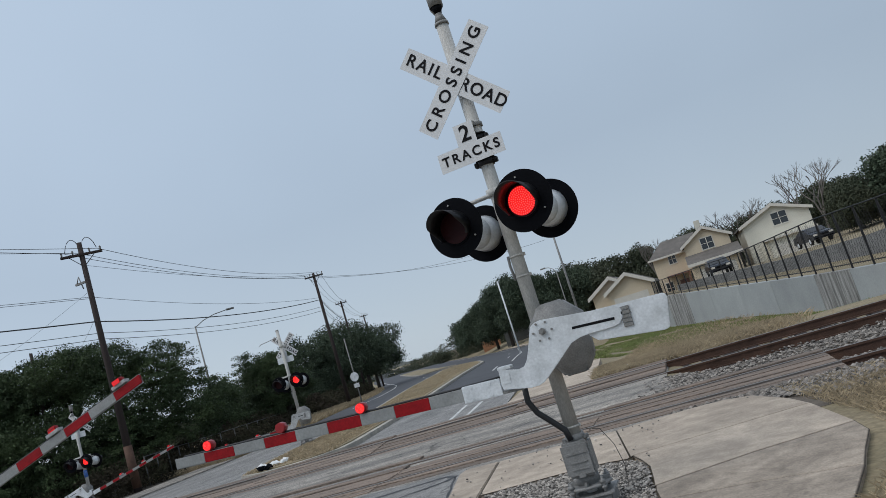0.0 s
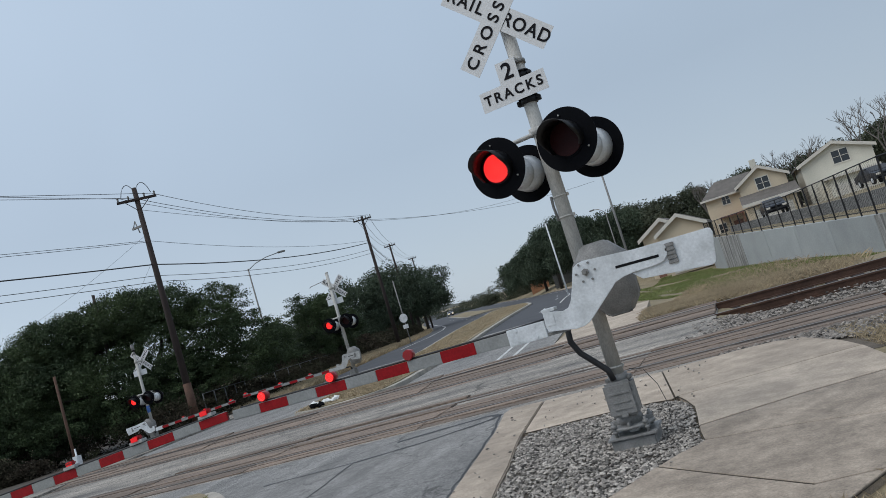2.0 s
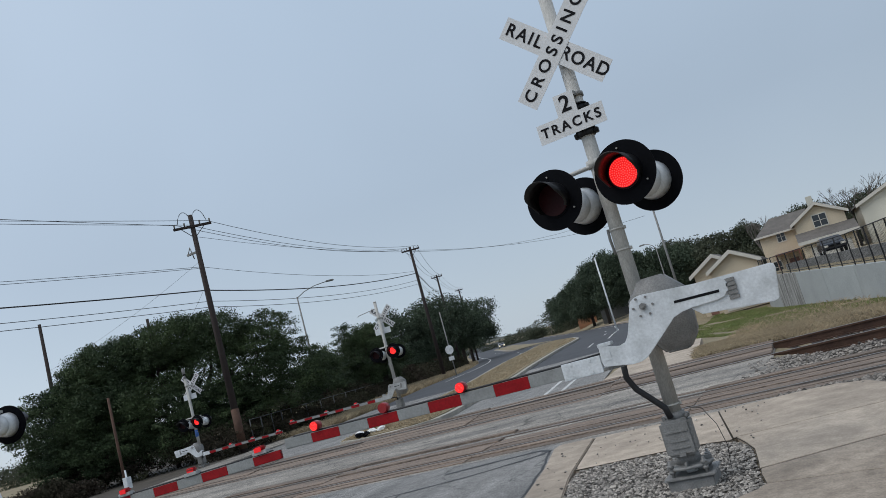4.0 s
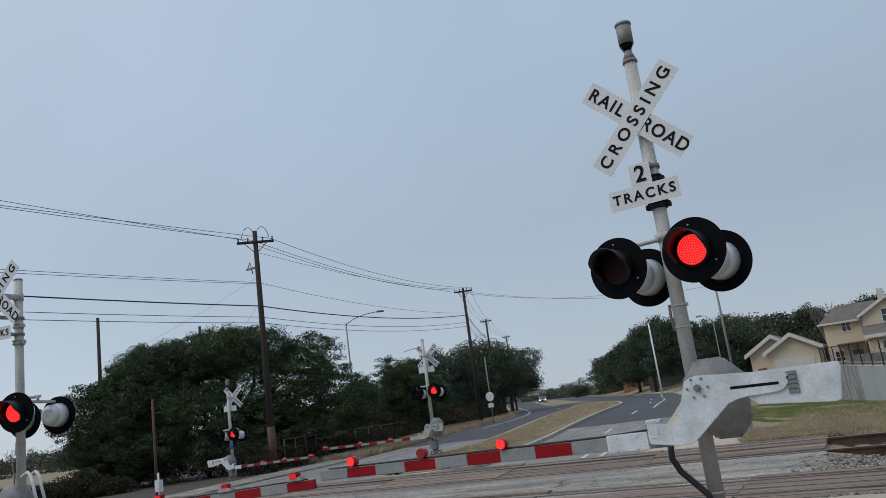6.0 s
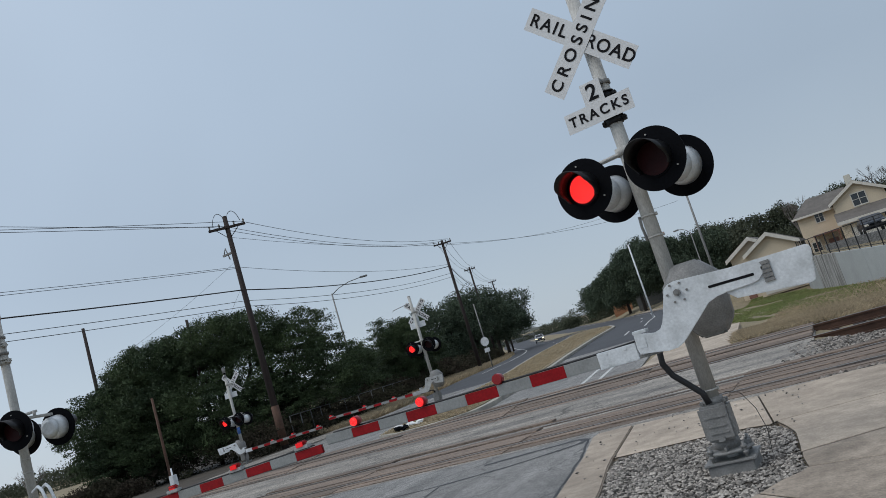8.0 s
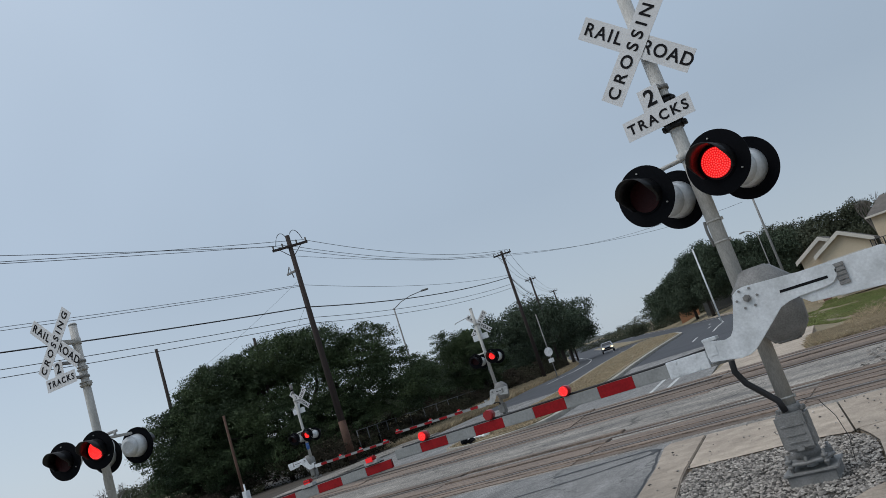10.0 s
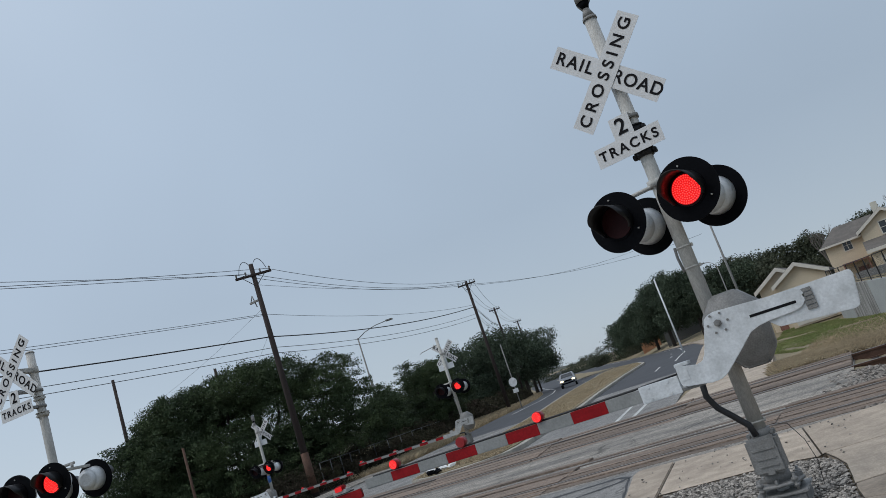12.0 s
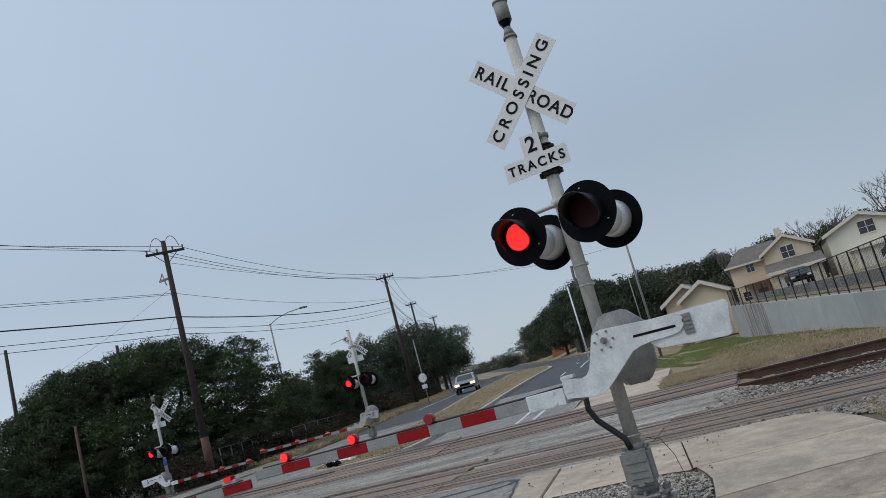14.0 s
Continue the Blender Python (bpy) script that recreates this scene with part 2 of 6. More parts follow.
M = dict(
    asphalt=weathered("asphalt", (0.275, 0.266, 0.252), (0.145, 0.141, 0.135), 0.55, 48, crack=0.5, speck=0.6, stretch=(2.2, 0.35, 1)),
    dark_asphalt=mat("dark_asphalt", (0.065, 0.067, 0.074), 0.9, var=0.25, scale=0.5, fine=40, bump=0.3),
    worn=weathered("worn_crossing", (0.36, 0.325, 0.28), (0.115, 0.108, 0.10), 0.8, 42, crack=0.6, speck=0.55, stretch=(0.35, 1.5, 1)),
    panel=mat("panel_timber", (0.24, 0.178, 0.136), 0.9, var=0.75, scale=1.3, fine=26, bump=0.6, col2=(0.095, 0.078, 0.066), rand=0.22, stretch=(0.35, 4, 1)),
    concrete=weathered("concrete", (0.475, 0.395, 0.312), (0.30, 0.247, 0.195), 0.9, 60, crack=0.0, speck=0.17, rand=0.10),
    dirty_concrete=weathered("dirty_concrete", (0.395, 0.328, 0.26), (0.21, 0.174, 0.138), 1.7, 60, crack=0.0, speck=0.2, rand=0.06),
    kerb=mat("kerb_concrete", (0.43, 0.39, 0.33), 0.9, var=0.3, scale=2.0, fine=60, bump=0.3, col2=(0.25, 0.235, 0.21)),
    gravel=mat("gravel_stone", (0.33, 0.30, 0.265), 0.85, var=0.5, scale=9, fine=80, bump=0.2, island=0.85),
    ballast=mat("ballast_stone", (0.23, 0.205, 0.18), 0.85, var=0.4, scale=9, fine=80, bump=0.2, island=0.8),
    scrub=mat("scrub_soil", (0.075, 0.062, 0.048), 1.0, var=0.4, scale=1, fine=10, bump=0.4),
    dirt=mat("flangeway_dirt", (0.022, 0.019, 0.017), 1.0, var=0.4, scale=3, fine=30, bump=0.3),
    tar=mat("tar_seal", (0.05, 0.05, 0.052), 0.7, var=0.3, scale=3, fine=30, bump=0.2),
    soil=mat("soil", (0.14, 0.115, 0.09), 1.0, var=0.35, scale=3, fine=40, bump=0.5),
    grass=mat("dry_grass_ground", (0.27, 0.215, 0.135), 1.0, var=0.45, scale=0.35, fine=14, bump=0.6, col2=(0.165, 0.14, 0.08)),
    blade=mat("dry_grass_blade", (0.43, 0.345, 0.225), 1.0, var=0.3, scale=1.2, fine=20, bump=0, col2=(0.30, 0.235, 0.15), island=0.3),
    green=mat("green_grass_blade", (0.15, 0.20, 0.06), 1.0, var=0.3, scale=0.8, fine=20, bump=0, col2=(0.22, 0.22, 0.09), island=0.35),
    steel=mat("galvanised", (0.50, 0.49, 0.46), 0.65, 0.1, var=0.3, scale=5, fine=60, bump=0.12, col2=(0.34, 0.33, 0.305), stretch=(2, 2, 0.6)),
    alu=mat("painted_aluminium", (0.72, 0.745, 0.765), 0.5, 0.1, var=0.16, scale=5, fine=50, bump=0.08, col2=(0.52, 0.54, 0.55)),
    darkmetal=mat("grey_cast_metal", (0.255, 0.25, 0.24), 0.62, 0.15, var=0.3, scale=9, fine=70, bump=0.15),
    rail=mat("rusty_rail", (0.115, 0.062, 0.042), 0.75, 0.3, var=0.4, scale=4, fine=60, bump=0.3),
    railtop=mat("rail_head", (0.22, 0.19, 0.17), 0.45, 0.6, var=0.2, scale=3, fine=50, bump=0.1),
    black=mat("black_paint", (0.0035, 0.004, 0.006), 0.85, 0.0, var=0.3, scale=6, fine=40, bump=0.05, spec=0.10),
    lens=mat("dark_red_lens", (0.026, 0.003, 0.004), 0.45, 0.0, var=0.2, scale=10, fine=90, bump=0.15, spec=0.15),
    white=mat("sign_white", (0.66, 0.66, 0.66), 0.55, 0.0, var=0.1, scale=5, fine=60, bump=0.03),
    ink=mat("sign_black", (0.012, 0.012, 0.014), 0.8, 0.0, var=0.2, scale=8, fine=50, bump=0, spec=0.12),
    red=mat("stripe_red", (0.29, 0.006, 0.010), 0.6, 0.0, var=0.25, scale=7, fine=60, bump=0.05, spec=0.2),
    silver=mat("stripe_grey", (0.27, 0.275, 0.268), 0.55, 0.0, var=0.2, scale=7, fine=60, bump=0.05),
    redlamp=mat("red_lamp_off", (0.30, 0.012, 0.016), 0.35, 0.0, var=0.15, scale=9, fine=60, bump=0.05),
    led=glow("led_lit", (1.0, 0.045, 0.04), 2.8),
    ledback=glow("led_back", (0.62, 0.002, 0.006), 0.42),
    visor=mat("visor_paint", (0.016, 0.016, 0.018), 0.42, 0.0, var=0.3, scale=9, fine=50, bump=0.05, spec=0.4),
    castgrey=mat("weathered_grey_casting", (0.43, 0.435, 0.43), 0.7, 0.1, var=0.3, scale=6, fine=50, bump=0.15),
    armglow=glow("arm_lamp_lit", (0.7, 0.006, 0.010), 0.4),
    wood=mat("pole_wood", (0.036, 0.025, 0.022), 0.9, var=0.3, scale=3, fine=30, bump=0.3, stretch=(3, 3, 0.3)),
    fencewood=mat("fence_wood", (0.30, 0.14, 0.07), 0.9, var=0.3, scale=2, fine=20, bump=0.2),
    bark=mat("bark", (0.06, 0.05, 0.042), 0.95, var=0.35, scale=4, fine=25, bump=0.5),
    leaf=mat("oak_leaf", (0.022, 0.038, 0.018), 0.65, var=0.4, scale=0.45, fine=2.6, bump=0, col2=(0.075, 0.105, 0.045), island=0.25, spec=0.2),
    # oak green made paler and greyer: distance haze put into the colour
    leafmid=mat("hazed_roadside_leaf", (0.042, 0.058, 0.038), 0.8, var=0.35, scale=0.35, fine=2, bump=0, col2=(0.078, 0.102, 0.066), island=0.25, spec=0.15),
    streetwall=mat("street_wall", (0.21, 0.21, 0.205), 0.9, var=0.35, scale=0.7, fine=6, bump=0.15, col2=(0.12, 0.12, 0.118)),
    # paler still, with more of the distance haze in the leaf colour
    leaf2=mat("hazed_far_leaf", (0.055, 0.066, 0.042), 0.8, var=0.3, scale=0.2, fine=2, bump=0, col2=(0.085, 0.09, 0.06), island=0.22, spec=0.15),
    bush=mat("bush_leaf", (0.052, 0.040, 0.032), 0.9, var=0.3, scale=0.4, fine=4, bump=0, col2=(0.036, 0.042, 0.022), island=0.25, spec=0.1),
    twig=mat("bare_twig", (0.16, 0.14, 0.125), 0.9, var=0.2, scale=2, fine=20, bump=0),
    wallc=mat("retaining_concrete", (0.37, 0.39, 0.385), 0.85, var=0.12, scale=0.8, fine=15, bump=0.15, col2=(0.31, 0.325, 0.325), rand=0.10),
    streak=mat("streaked_concrete", (0.36, 0.355, 0.34), 0.9, var=0.6, scale=1.6, fine=12, bump=0.15, col2=(0.10, 0.098, 0.09), stretch=(3.5, 3.5, 0.25)),
    siding=mat("cream_siding", (0.60, 0.50, 0.365), 0.8, var=0.1, scale=0.6, fine=12, bump=0.05),
    siding2=mat("pale_siding", (0.62, 0.59, 0.50), 0.8, var=0.1, scale=0.6, fine=12, bump=0.05),
    roof=mat("shingle", (0.15, 0.135, 0.12), 0.95, var=0.3, scale=1.5, fine=12, bump=0.3),
    trim=mat("house_trim", (0.60, 0.565, 0.50), 0.7, var=0.1, scale=2, fine=20, bump=0.02),
    brick=mat("brick_red", (0.26, 0.13, 0.10), 0.9, var=0.3, scale=3, fine=20, bump=0.2),
    glass=mat("window_glass", (0.03, 0.036, 0.042), 0.08, 0.0, var=0.2, scale=1, fine=5, bump=0),
    paint=mat("road_paint", (0.58, 0.58, 0.56), 0.8, var=0.35, scale=2.5, fine=40, bump=0.1),
    car_body=mat("car_silver", (0.30, 0.31, 0.33), 0.3, 0.5, var=0.08, scale=2, fine=50, bump=0),
    car_dark=mat("car_dark", (0.03, 0.034, 0.045), 0.3, 0.3, var=0.1, scale=2, fine=50, bump=0),
    rubber=mat("tyre_rubber", (0.02, 0.02, 0.02), 0.9, var=0.2, scale=8, fine=60, bump=0.1),
    headlamp=glow("headlamp", (1.0, 0.80, 0.48), 2.2),
    litter=mat("white_plastic", (0.72, 0.72, 0.70), 0.6, var=0.1, scale=9, fine=60, bump=0.1),
    wire=mat("cable_black", (0.02, 0.02, 0.022), 0.6, var=0.1, scale=3, fine=20, bump=0),
    post=mat("black_fence_steel", (0.018, 0.018, 0.02), 0.6, 0.3, var=0.2, scale=5, fine=40, bump=0),
    mesh_grey=mat("chain_link", (0.10, 0.105, 0.105), 0.7, 0.2, var=0.2, scale=1, fine=30, bump=0),
    blue=mat("blue_sticker", (0.05, 0.15, 0.45), 0.5, var=0.1, scale=9, fine=60, bump=0),
    stone_tan=mat("stone_tan", (0.38, 0.31, 0.22), 0.9, var=0.25, scale=4, fine=40, bump=0.2),
    # grey-green that carries the haze over the far hills
    hill=mat("hazed_far_hill", (0.075, 0.085, 0.075), 0.95, var=0.35, scale=0.05, fine=0.5, bump=0, col2=(0.11, 0.115, 0.10)),
)


# ---- building blocks ----
def obj(name, bm, material, parent=None, m=None, smooth=False):
    me = bpy.data.meshes.new(name)
    bm.to_mesh(me)
    bm.free()
    for x in material if isinstance(material, (list, tuple)) else (material,):
        me.materials.append(x)
    if smooth:
        me.shade_smooth()
    ob = new(name, me)
    if parent:
        ob.parent = parent
    if m is not None:
        ob.matrix_basis = m
    return ob


def part(name, bm, material, parent, label="", m=None, smooth=False):
    ob = obj(name, bm, material, parent, m, smooth)
    if label:
        ob["label"] = label
    return ob


def box(bm, x0, x1, y0, y1, z0, z1, bevel=0.0, m=None, mi=0):
    r = bmesh.ops.create_cube(bm, size=1.0)
    vs = r["verts"]
    for v in vs:
        v.co = Vector((x0 + (v.co.x + 0.5) * (x1 - x0), y0 + (v.co.y + 0.5) * (y1 - y0), z0 + (v.co.z + 0.5) * (z1 - z0)))
    fs = {f for v in vs for f in v.link_faces}
    for f in fs:
        f.material_index = mi
    if bevel:
        es = list({e for v in vs for e in v.link_edges})
        out = bmesh.ops.bevel(bm, geom=es, offset=bevel, segments=2, affect="EDGES")
        vs = list({v for f in out["faces"] for v in f.verts} | {v for v in vs if v.is_valid})
        for f in out["faces"]:
            f.material_index = mi
    if m is not None:
        bmesh.ops.transform(bm, matrix=m, verts=vs)
    return bm


def cyl(bm, a, b, r0, r1=None, seg=16, mi=0, caps=True):
    a, b = Vector(a), Vector(b)
    d = b - a
    r = bmesh.ops.create_cone(bm, cap_ends=caps, segments=seg, radius1=r0, radius2=r0 if r1 is None else r1, depth=d.length)
    q = d.to_track_quat("Z", "Y").to_matrix().to_4x4()
    bmesh.ops.transform(bm, matrix=Matrix.Translation((a + b) / 2) @ q, verts=r["verts"])
    for f in {f for v in r["verts"] for f in v.link_faces}:
        f.material_index = mi
        f.smooth = len(f.verts) == 4
    return bm


def tube(bm, pts, r, seg=8, mi=0):
    """A round bar swept through points, in one piece."""
    P = [Vector(p) for p in pts]
    rings = []
    up = Vector((0.13, 0.21, 1.0)).normalized()
    for i, p in enumerate(P):
        t = (P[min(i + 1, len(P) - 1)] - P[max(i - 1, 0)]).normalized()
        u = t.cross(up if abs(t.dot(up)) < 0.95 else Vector((1, 0, 0))).normalized()
        v = t.cross(u)
        rings.append([bm.verts.new(p + (u * math.cos(6.2832 * k / seg) + v * math.sin(6.2832 * k / seg)) * r) for k in range(seg)])
    for a, b in zip(rings, rings[1:]):
        for k in range(seg):
            f = bm.faces.new((a[k], a[(k + 1) % seg], b[(k + 1) % seg], b[k]))
            f.material_index, f.smooth = mi, True
    bm.faces.new(rings[0][::-1]), bm.faces.new(rings[-1])
    return bm


def plate(bm, poly, y0, y1, bevel=0.0):
    """A flat plate cut from a polygon in x and z, from y0 to y1."""
    vs = [bm.verts.new((x, y0, z)) for x, z in poly]
    f = bm.faces.new(vs)
    r = bmesh.ops.extrude_face_region(bm, geom=[f])
    top = [v for v in r["geom"] if isinstance(v, bmesh.types.BMVert)]
    bmesh.ops.translate(bm, vec=(0, y1 - y0, 0), verts=top)
    bmesh.ops.recalc_face_normals(bm, faces=bm.faces)
    if bevel:
        bmesh.ops.bevel(bm, geom=list(bm.edges), offset=bevel, segments=2, affect="EDGES")
    return bm


def slab(bm, poly, z0, z1, mi=0):
    """A slab cut from a polygon in x and y."""
    vs = [bm.verts.new((x, y, z0)) for x, y in poly]
    f = bm.faces.new(vs)
    r = bmesh.ops.extrude_face_region(bm, geom=[f])
    top = [v for v in r["geom"] if isinstance(v, bmesh.types.BMVert)]
    bmesh.ops.translate(bm, vec=(0, 0, z1 - z0), verts=top)
    bmesh.ops.recalc_face_normals(bm, faces=bm.faces)
    return bm


def ribbon(bm, left, right, z0, z1):
    """A band of quads between two polylines, with a skirt down to z0. Heights may be functions of y."""
    top = lambda p: (p[0], p[1], z1(p[0], p[1]) if callable(z1) else z1)
    L, R = [bm.verts.new(top(p)) for p in left], [bm.verts.new(top(p)) for p in right]
    for i in range(len(L) - 1):
        bm.faces.new((L[i], R[i], R[i + 1], L[i + 1]))
    loop = L + R[::-1]
    low = [bm.verts.new((v.co.x, v.co.y, v.co.z - (z0))) for v in loop]
    for i in range(len(loop)):
        j = (i + 1) % len(loop)
        bm.faces.new((loop[i], low[i], low[j], loop[j]))
    bmesh.ops.recalc_face_normals(bm, faces=bm.faces)
    return bm


def from_arrays(name, verts, faces, material, parent=None):
    me = bpy.data.meshes.new(name)
    me.from_pydata(verts, [], faces)
    me.materials.append(material)
    ob = new(name, me)
    if parent:
        ob.parent = parent
    return ob


def lettering(text, size, material, parent, m, name="lettering", spacing=1.0, bold=0.0):
    cu = bpy.data.curves.new(name, "FONT")
    cu.body, cu.size, cu.align_x, cu.align_y = text, size, "CENTER", "CENTER"
    cu.extrude, cu.space_character, cu.offset = 0.001, spacing, bold
    tmp = bpy.data.objects.new(name, cu)
    me = bpy.data.meshes.new_from_object(tmp)
    bpy.data.objects.remove(tmp)
    me.materials.clear()
    me.materials.append(material)
    ob = new(name, me)
    ob.parent, ob.matrix_basis = parent, m
    return ob


def empty(name, m=None):
    ob = new(name)
    ob.empty_display_size = 0.3
    if m is not None:
        ob.matrix_basis = m
    return ob


# ---- the lie of the land ----
def smooth(a, b, x):
    t = min(1, max(0, (x - a) / (b - a)))
    return t * t * (3 - 2 * t)


def along(line, y):
    """x of a polyline at y."""
    return float(np.interp(y, [p[1] for p in line], [p[0] for p in line]))


LEFT_EDGE = [(-12, -60), (-16.2, -8), (-18.6, 3), (-20.2, 11), (-21.6, 20), (-22.2, 30), (-24.8, 47), (-29.8, 62), (-36.2, 78), (-46.5, 101), (-62.5, 135), (-86, 184), (-120, 260), (-170, 360)]
MED_L = [(-12.7, 12.08), (-14.2, 18), (-15.0, 23), (-16.4, 31), (-19.6, 46), (-25.2, 66), (-29.6, 80), (-29.6, 86)]
MED_R = [(-8.8, 12.08), (-9.9, 17.5), (-11.0, 23), (-12.6, 31), (-14.8, 46), (-17.2, 57), (-21.5, 70), (-28.6, 86)]
RIGHT_EDGE = [(10.0, -60), (-0.2, -8), (-1.2, -3.2), (-1.72, -0.22), (-2.13, 2.13), (-2.45, 3.7), (-4.0, 12), (-5.4, 20), (-8.2, 36), (-11.0, 52), (-18, 80), (-30, 112), (-58, 170), (-95, 250), (-140, 350)]
WALL = [(-1.6, 52), (-0.6, 46.7), (3.4, 34.7), (5.6, 24.5), (7.0, 18.2), (8.6, 13.0), (11, 7)]


def rise(x, y):
    """Height of the ground."""
    far = 0.8 * smooth(110, 200, y) + 5.0 * smooth(190, 460, y)
    ditch = -0.75 * smooth(14, 24, y) * smooth(-4.5, 1.5, x - along(RIGHT_EDGE, y) - 4) * (1 - smooth(50, 64, y))
    dx = x - along(RIGHT_EDGE, y)
    bank = (0.6 * smooth(2, 7, dx) * smooth(58, 78, y) + 0.9 * smooth(0.8, 3.6, dx) * smooth(90, 116, y)) * (1 - smooth(140, 180, y)) if y > 50 else 0.0
    swell = 0.45 * smooth(22, 48, y) * (1 - smooth(1.5, 5, dx))
    bed = -0.24 * smooth(0.3, 1.6, x) * smooth(3.4, 4.6, y) * (1 - smooth(12.2, 13.4, y))
    return far + swell + bed + bank + (ditch if y > 12 else 0)


# ---- ground and roads ----
def build_ground():
    xs = [-1500, -800, -400, -250, -160, -110] + list(range(-80, -60, 3)) + [-60 + 1.5 * v for v in range(40)] + [0, 0.4, 0.9, 1.6, 2.6] + list(range(4, 41, 3)) + [60, 90, 140, 250, 500, 1500]
    ys = [-1500, -500, -150, -60, -30, -15, -6, 0, 2.2, 3.4, 4.0, 4.6, 6, 9, 12.2, 12.8, 13.4] + list(range(15, 81, 3)) + list(range(84, 200, 4)) + [230, 300, 420, 700, 1500]
    verts, faces = [], []
    for y in ys:
        for x in xs:
            verts.append((x, y, rise(x, y) - 0.035))
    n = len(xs)
    for j in range(len(ys) - 1):
        for i in range(n - 1):
            a = j * n + i
            faces.append((a, a + 1, a + n + 1, a + n))
    g = from_arrays("ground", verts, faces, M["grass"])
    tagged(g, "dry straw-coloured grass and bare earth", "ground", kind="structure")


def dense(line, y0, y1, step=3.0):
    ys = np.linspace(y0, y1, max(2, int((y1 - y0) / step)))
    return [(along(line, y), float(y)) for y in ys]


def build_roads():
    top = lambda dz: (lambda x, y: rise(along(LEFT_EDGE, y), y) + dz)
    bm = ribbon(bmesh.new(), dense(LEFT_EDGE, -60, 4.0), dense(RIGHT_EDGE, -60, 4.0), 0.25, 0.0)
    tagged(obj("road_near", bm, M["asphalt"]), "worn grey asphalt road before the tracks", "road", kind="structure")
    bm = ribbon(bmesh.new(), dense(LEFT_EDGE, 12.2, 30), dense(RIGHT_EDGE, 12.2, 30), 0.25, top(0.0))
    tagged(obj("road_middle", bm, M["asphalt"]), "grey asphalt road beyond the tracks", "road", kind="structure")
    bm = ribbon(bmesh.new(), dense(LEFT_EDGE, 30, 350), dense(RIGHT_EDGE, 30, 350), 0.25, top(0.0))
    tagged(obj("road_far", bm, M["dark_asphalt"]), "dark asphalt road curving away uphill", "road", kind="structure")
    # medians: kerb ring with dry grass inside
    def median(name, left, right, z):
        med = empty(name)
        tagged(med, "kerbed traffic median with dry yellow grass", "median", kind="structure")
        bm = ribbon(bmesh.new(), left, right, 0.3, lambda x, y: rise(x, y) + z)
        part("kerb", bm, M["kerb"], med, "pale concrete kerb")
        k = 0.28
        li = [(x + k, y) for x, y in left]
        ri = [(x - k, y) for x, y in right]
        li[0], ri[0] = (li[0][0], li[0][1] + k), (ri[0][0], ri[0][1] + k)
        bm = ribbon(bmesh.new(), li, ri, 0.1, lambda x, y: rise(x, y) + z + 0.03)
        part("turf", bm, M["grass"], med, "dry yellow turf")
    ys = [12.08, 12.5, 13.1, 14.2] + list(np.linspace(17, 86, 26))
    pinch = lambda y: max(0.0, 1.0 - (y - 12.08) / 1.6) ** 2 * 1.3
    median("median_far", [(along(MED_L, y) + pinch(y), y) for y in ys], [(along(MED_R, y) - pinch(y), y) for y in ys], 0.13)
    ys = list(np.linspace(-40, 0.2, 9)) + [1.1, 1.9, 2.4, 2.65]
    end = lambda y: max(0.0, (y - 1.1) / 1.55) ** 2 * 1.0
    median("median_near", [(-10.9 - 0.19 * (y - 0) + end(y), y) for y in ys], [(-5.75 - 0.19 * y - end(y), y) for y in ys], 0.045)
    # second median, up the hill
    median("median_hill", [(-39.5 - 0.46 * (y - 100), y) for y in (100, 110, 130, 150, 180)], [(-34.0 - 0.46 * (y - 100), y) for y in (100, 110, 130, 150, 180)], 0.13)

    # painted lines
    def line(a, b, w, name="lane_marking"):
        a, b = Vector((*a, 0)), Vector((*b, 0))
        n = (b - a).normalized().cross(Vector((0, 0, 1))) * w / 2
        bm = bmesh.new()
        pts = []
        k = max(1, int((b - a).length / 3))
        for i in range(k + 1):
            p = a.lerp(b, i / k)
            z = rise(along(LEFT_EDGE, p.y), p.y) + 0.005
            pts.append((bm.verts.new((p.x - n.x, p.y - n.y, z)), bm.verts.new((p.x + n.x, p.y + n.y, z))))
        for p, q in zip(pts, pts[1:]):
            bm.faces.new((p[0], p[1], q[1], q[0]))
        tagged(obj(name, bm, M["paint"]), "worn white painted road line", "road marking", kind="structure")

    line((-5.75, 12.3), (-6.75, 17.6), 0.12)
    line((-5.25, 12.3), (-6.1, 17.3), 0.12)
    for y in range(24, 62, 12):
        x = (along(MED_R, min(y, 64)) + along(RIGHT_EDGE, y)) / 2
        x1 = (along(MED_R, min(y + 3, 64)) + along(RIGHT_EDGE, y + 3)) / 2
        line((x, y), (x1, y + 3), 0.12)
    for y in range(40, 200, 4):
        line((along(LEFT_EDGE, y) + 1.6, y), (along(LEFT_EDGE, y + 4) + 1.6, y + 4), 0.14)
        line((along(RIGHT_EDGE, y) - 1.6, y), (along(RIGHT_EDGE, y + 4) - 1.6, y + 4), 0.12)
        if y < 140 and y % 12 == 4:
            line((along(LEFT_EDGE, y) + 5.2, y), (along(LEFT_EDGE, y + 3) + 5.2, y + 3), 0.12)


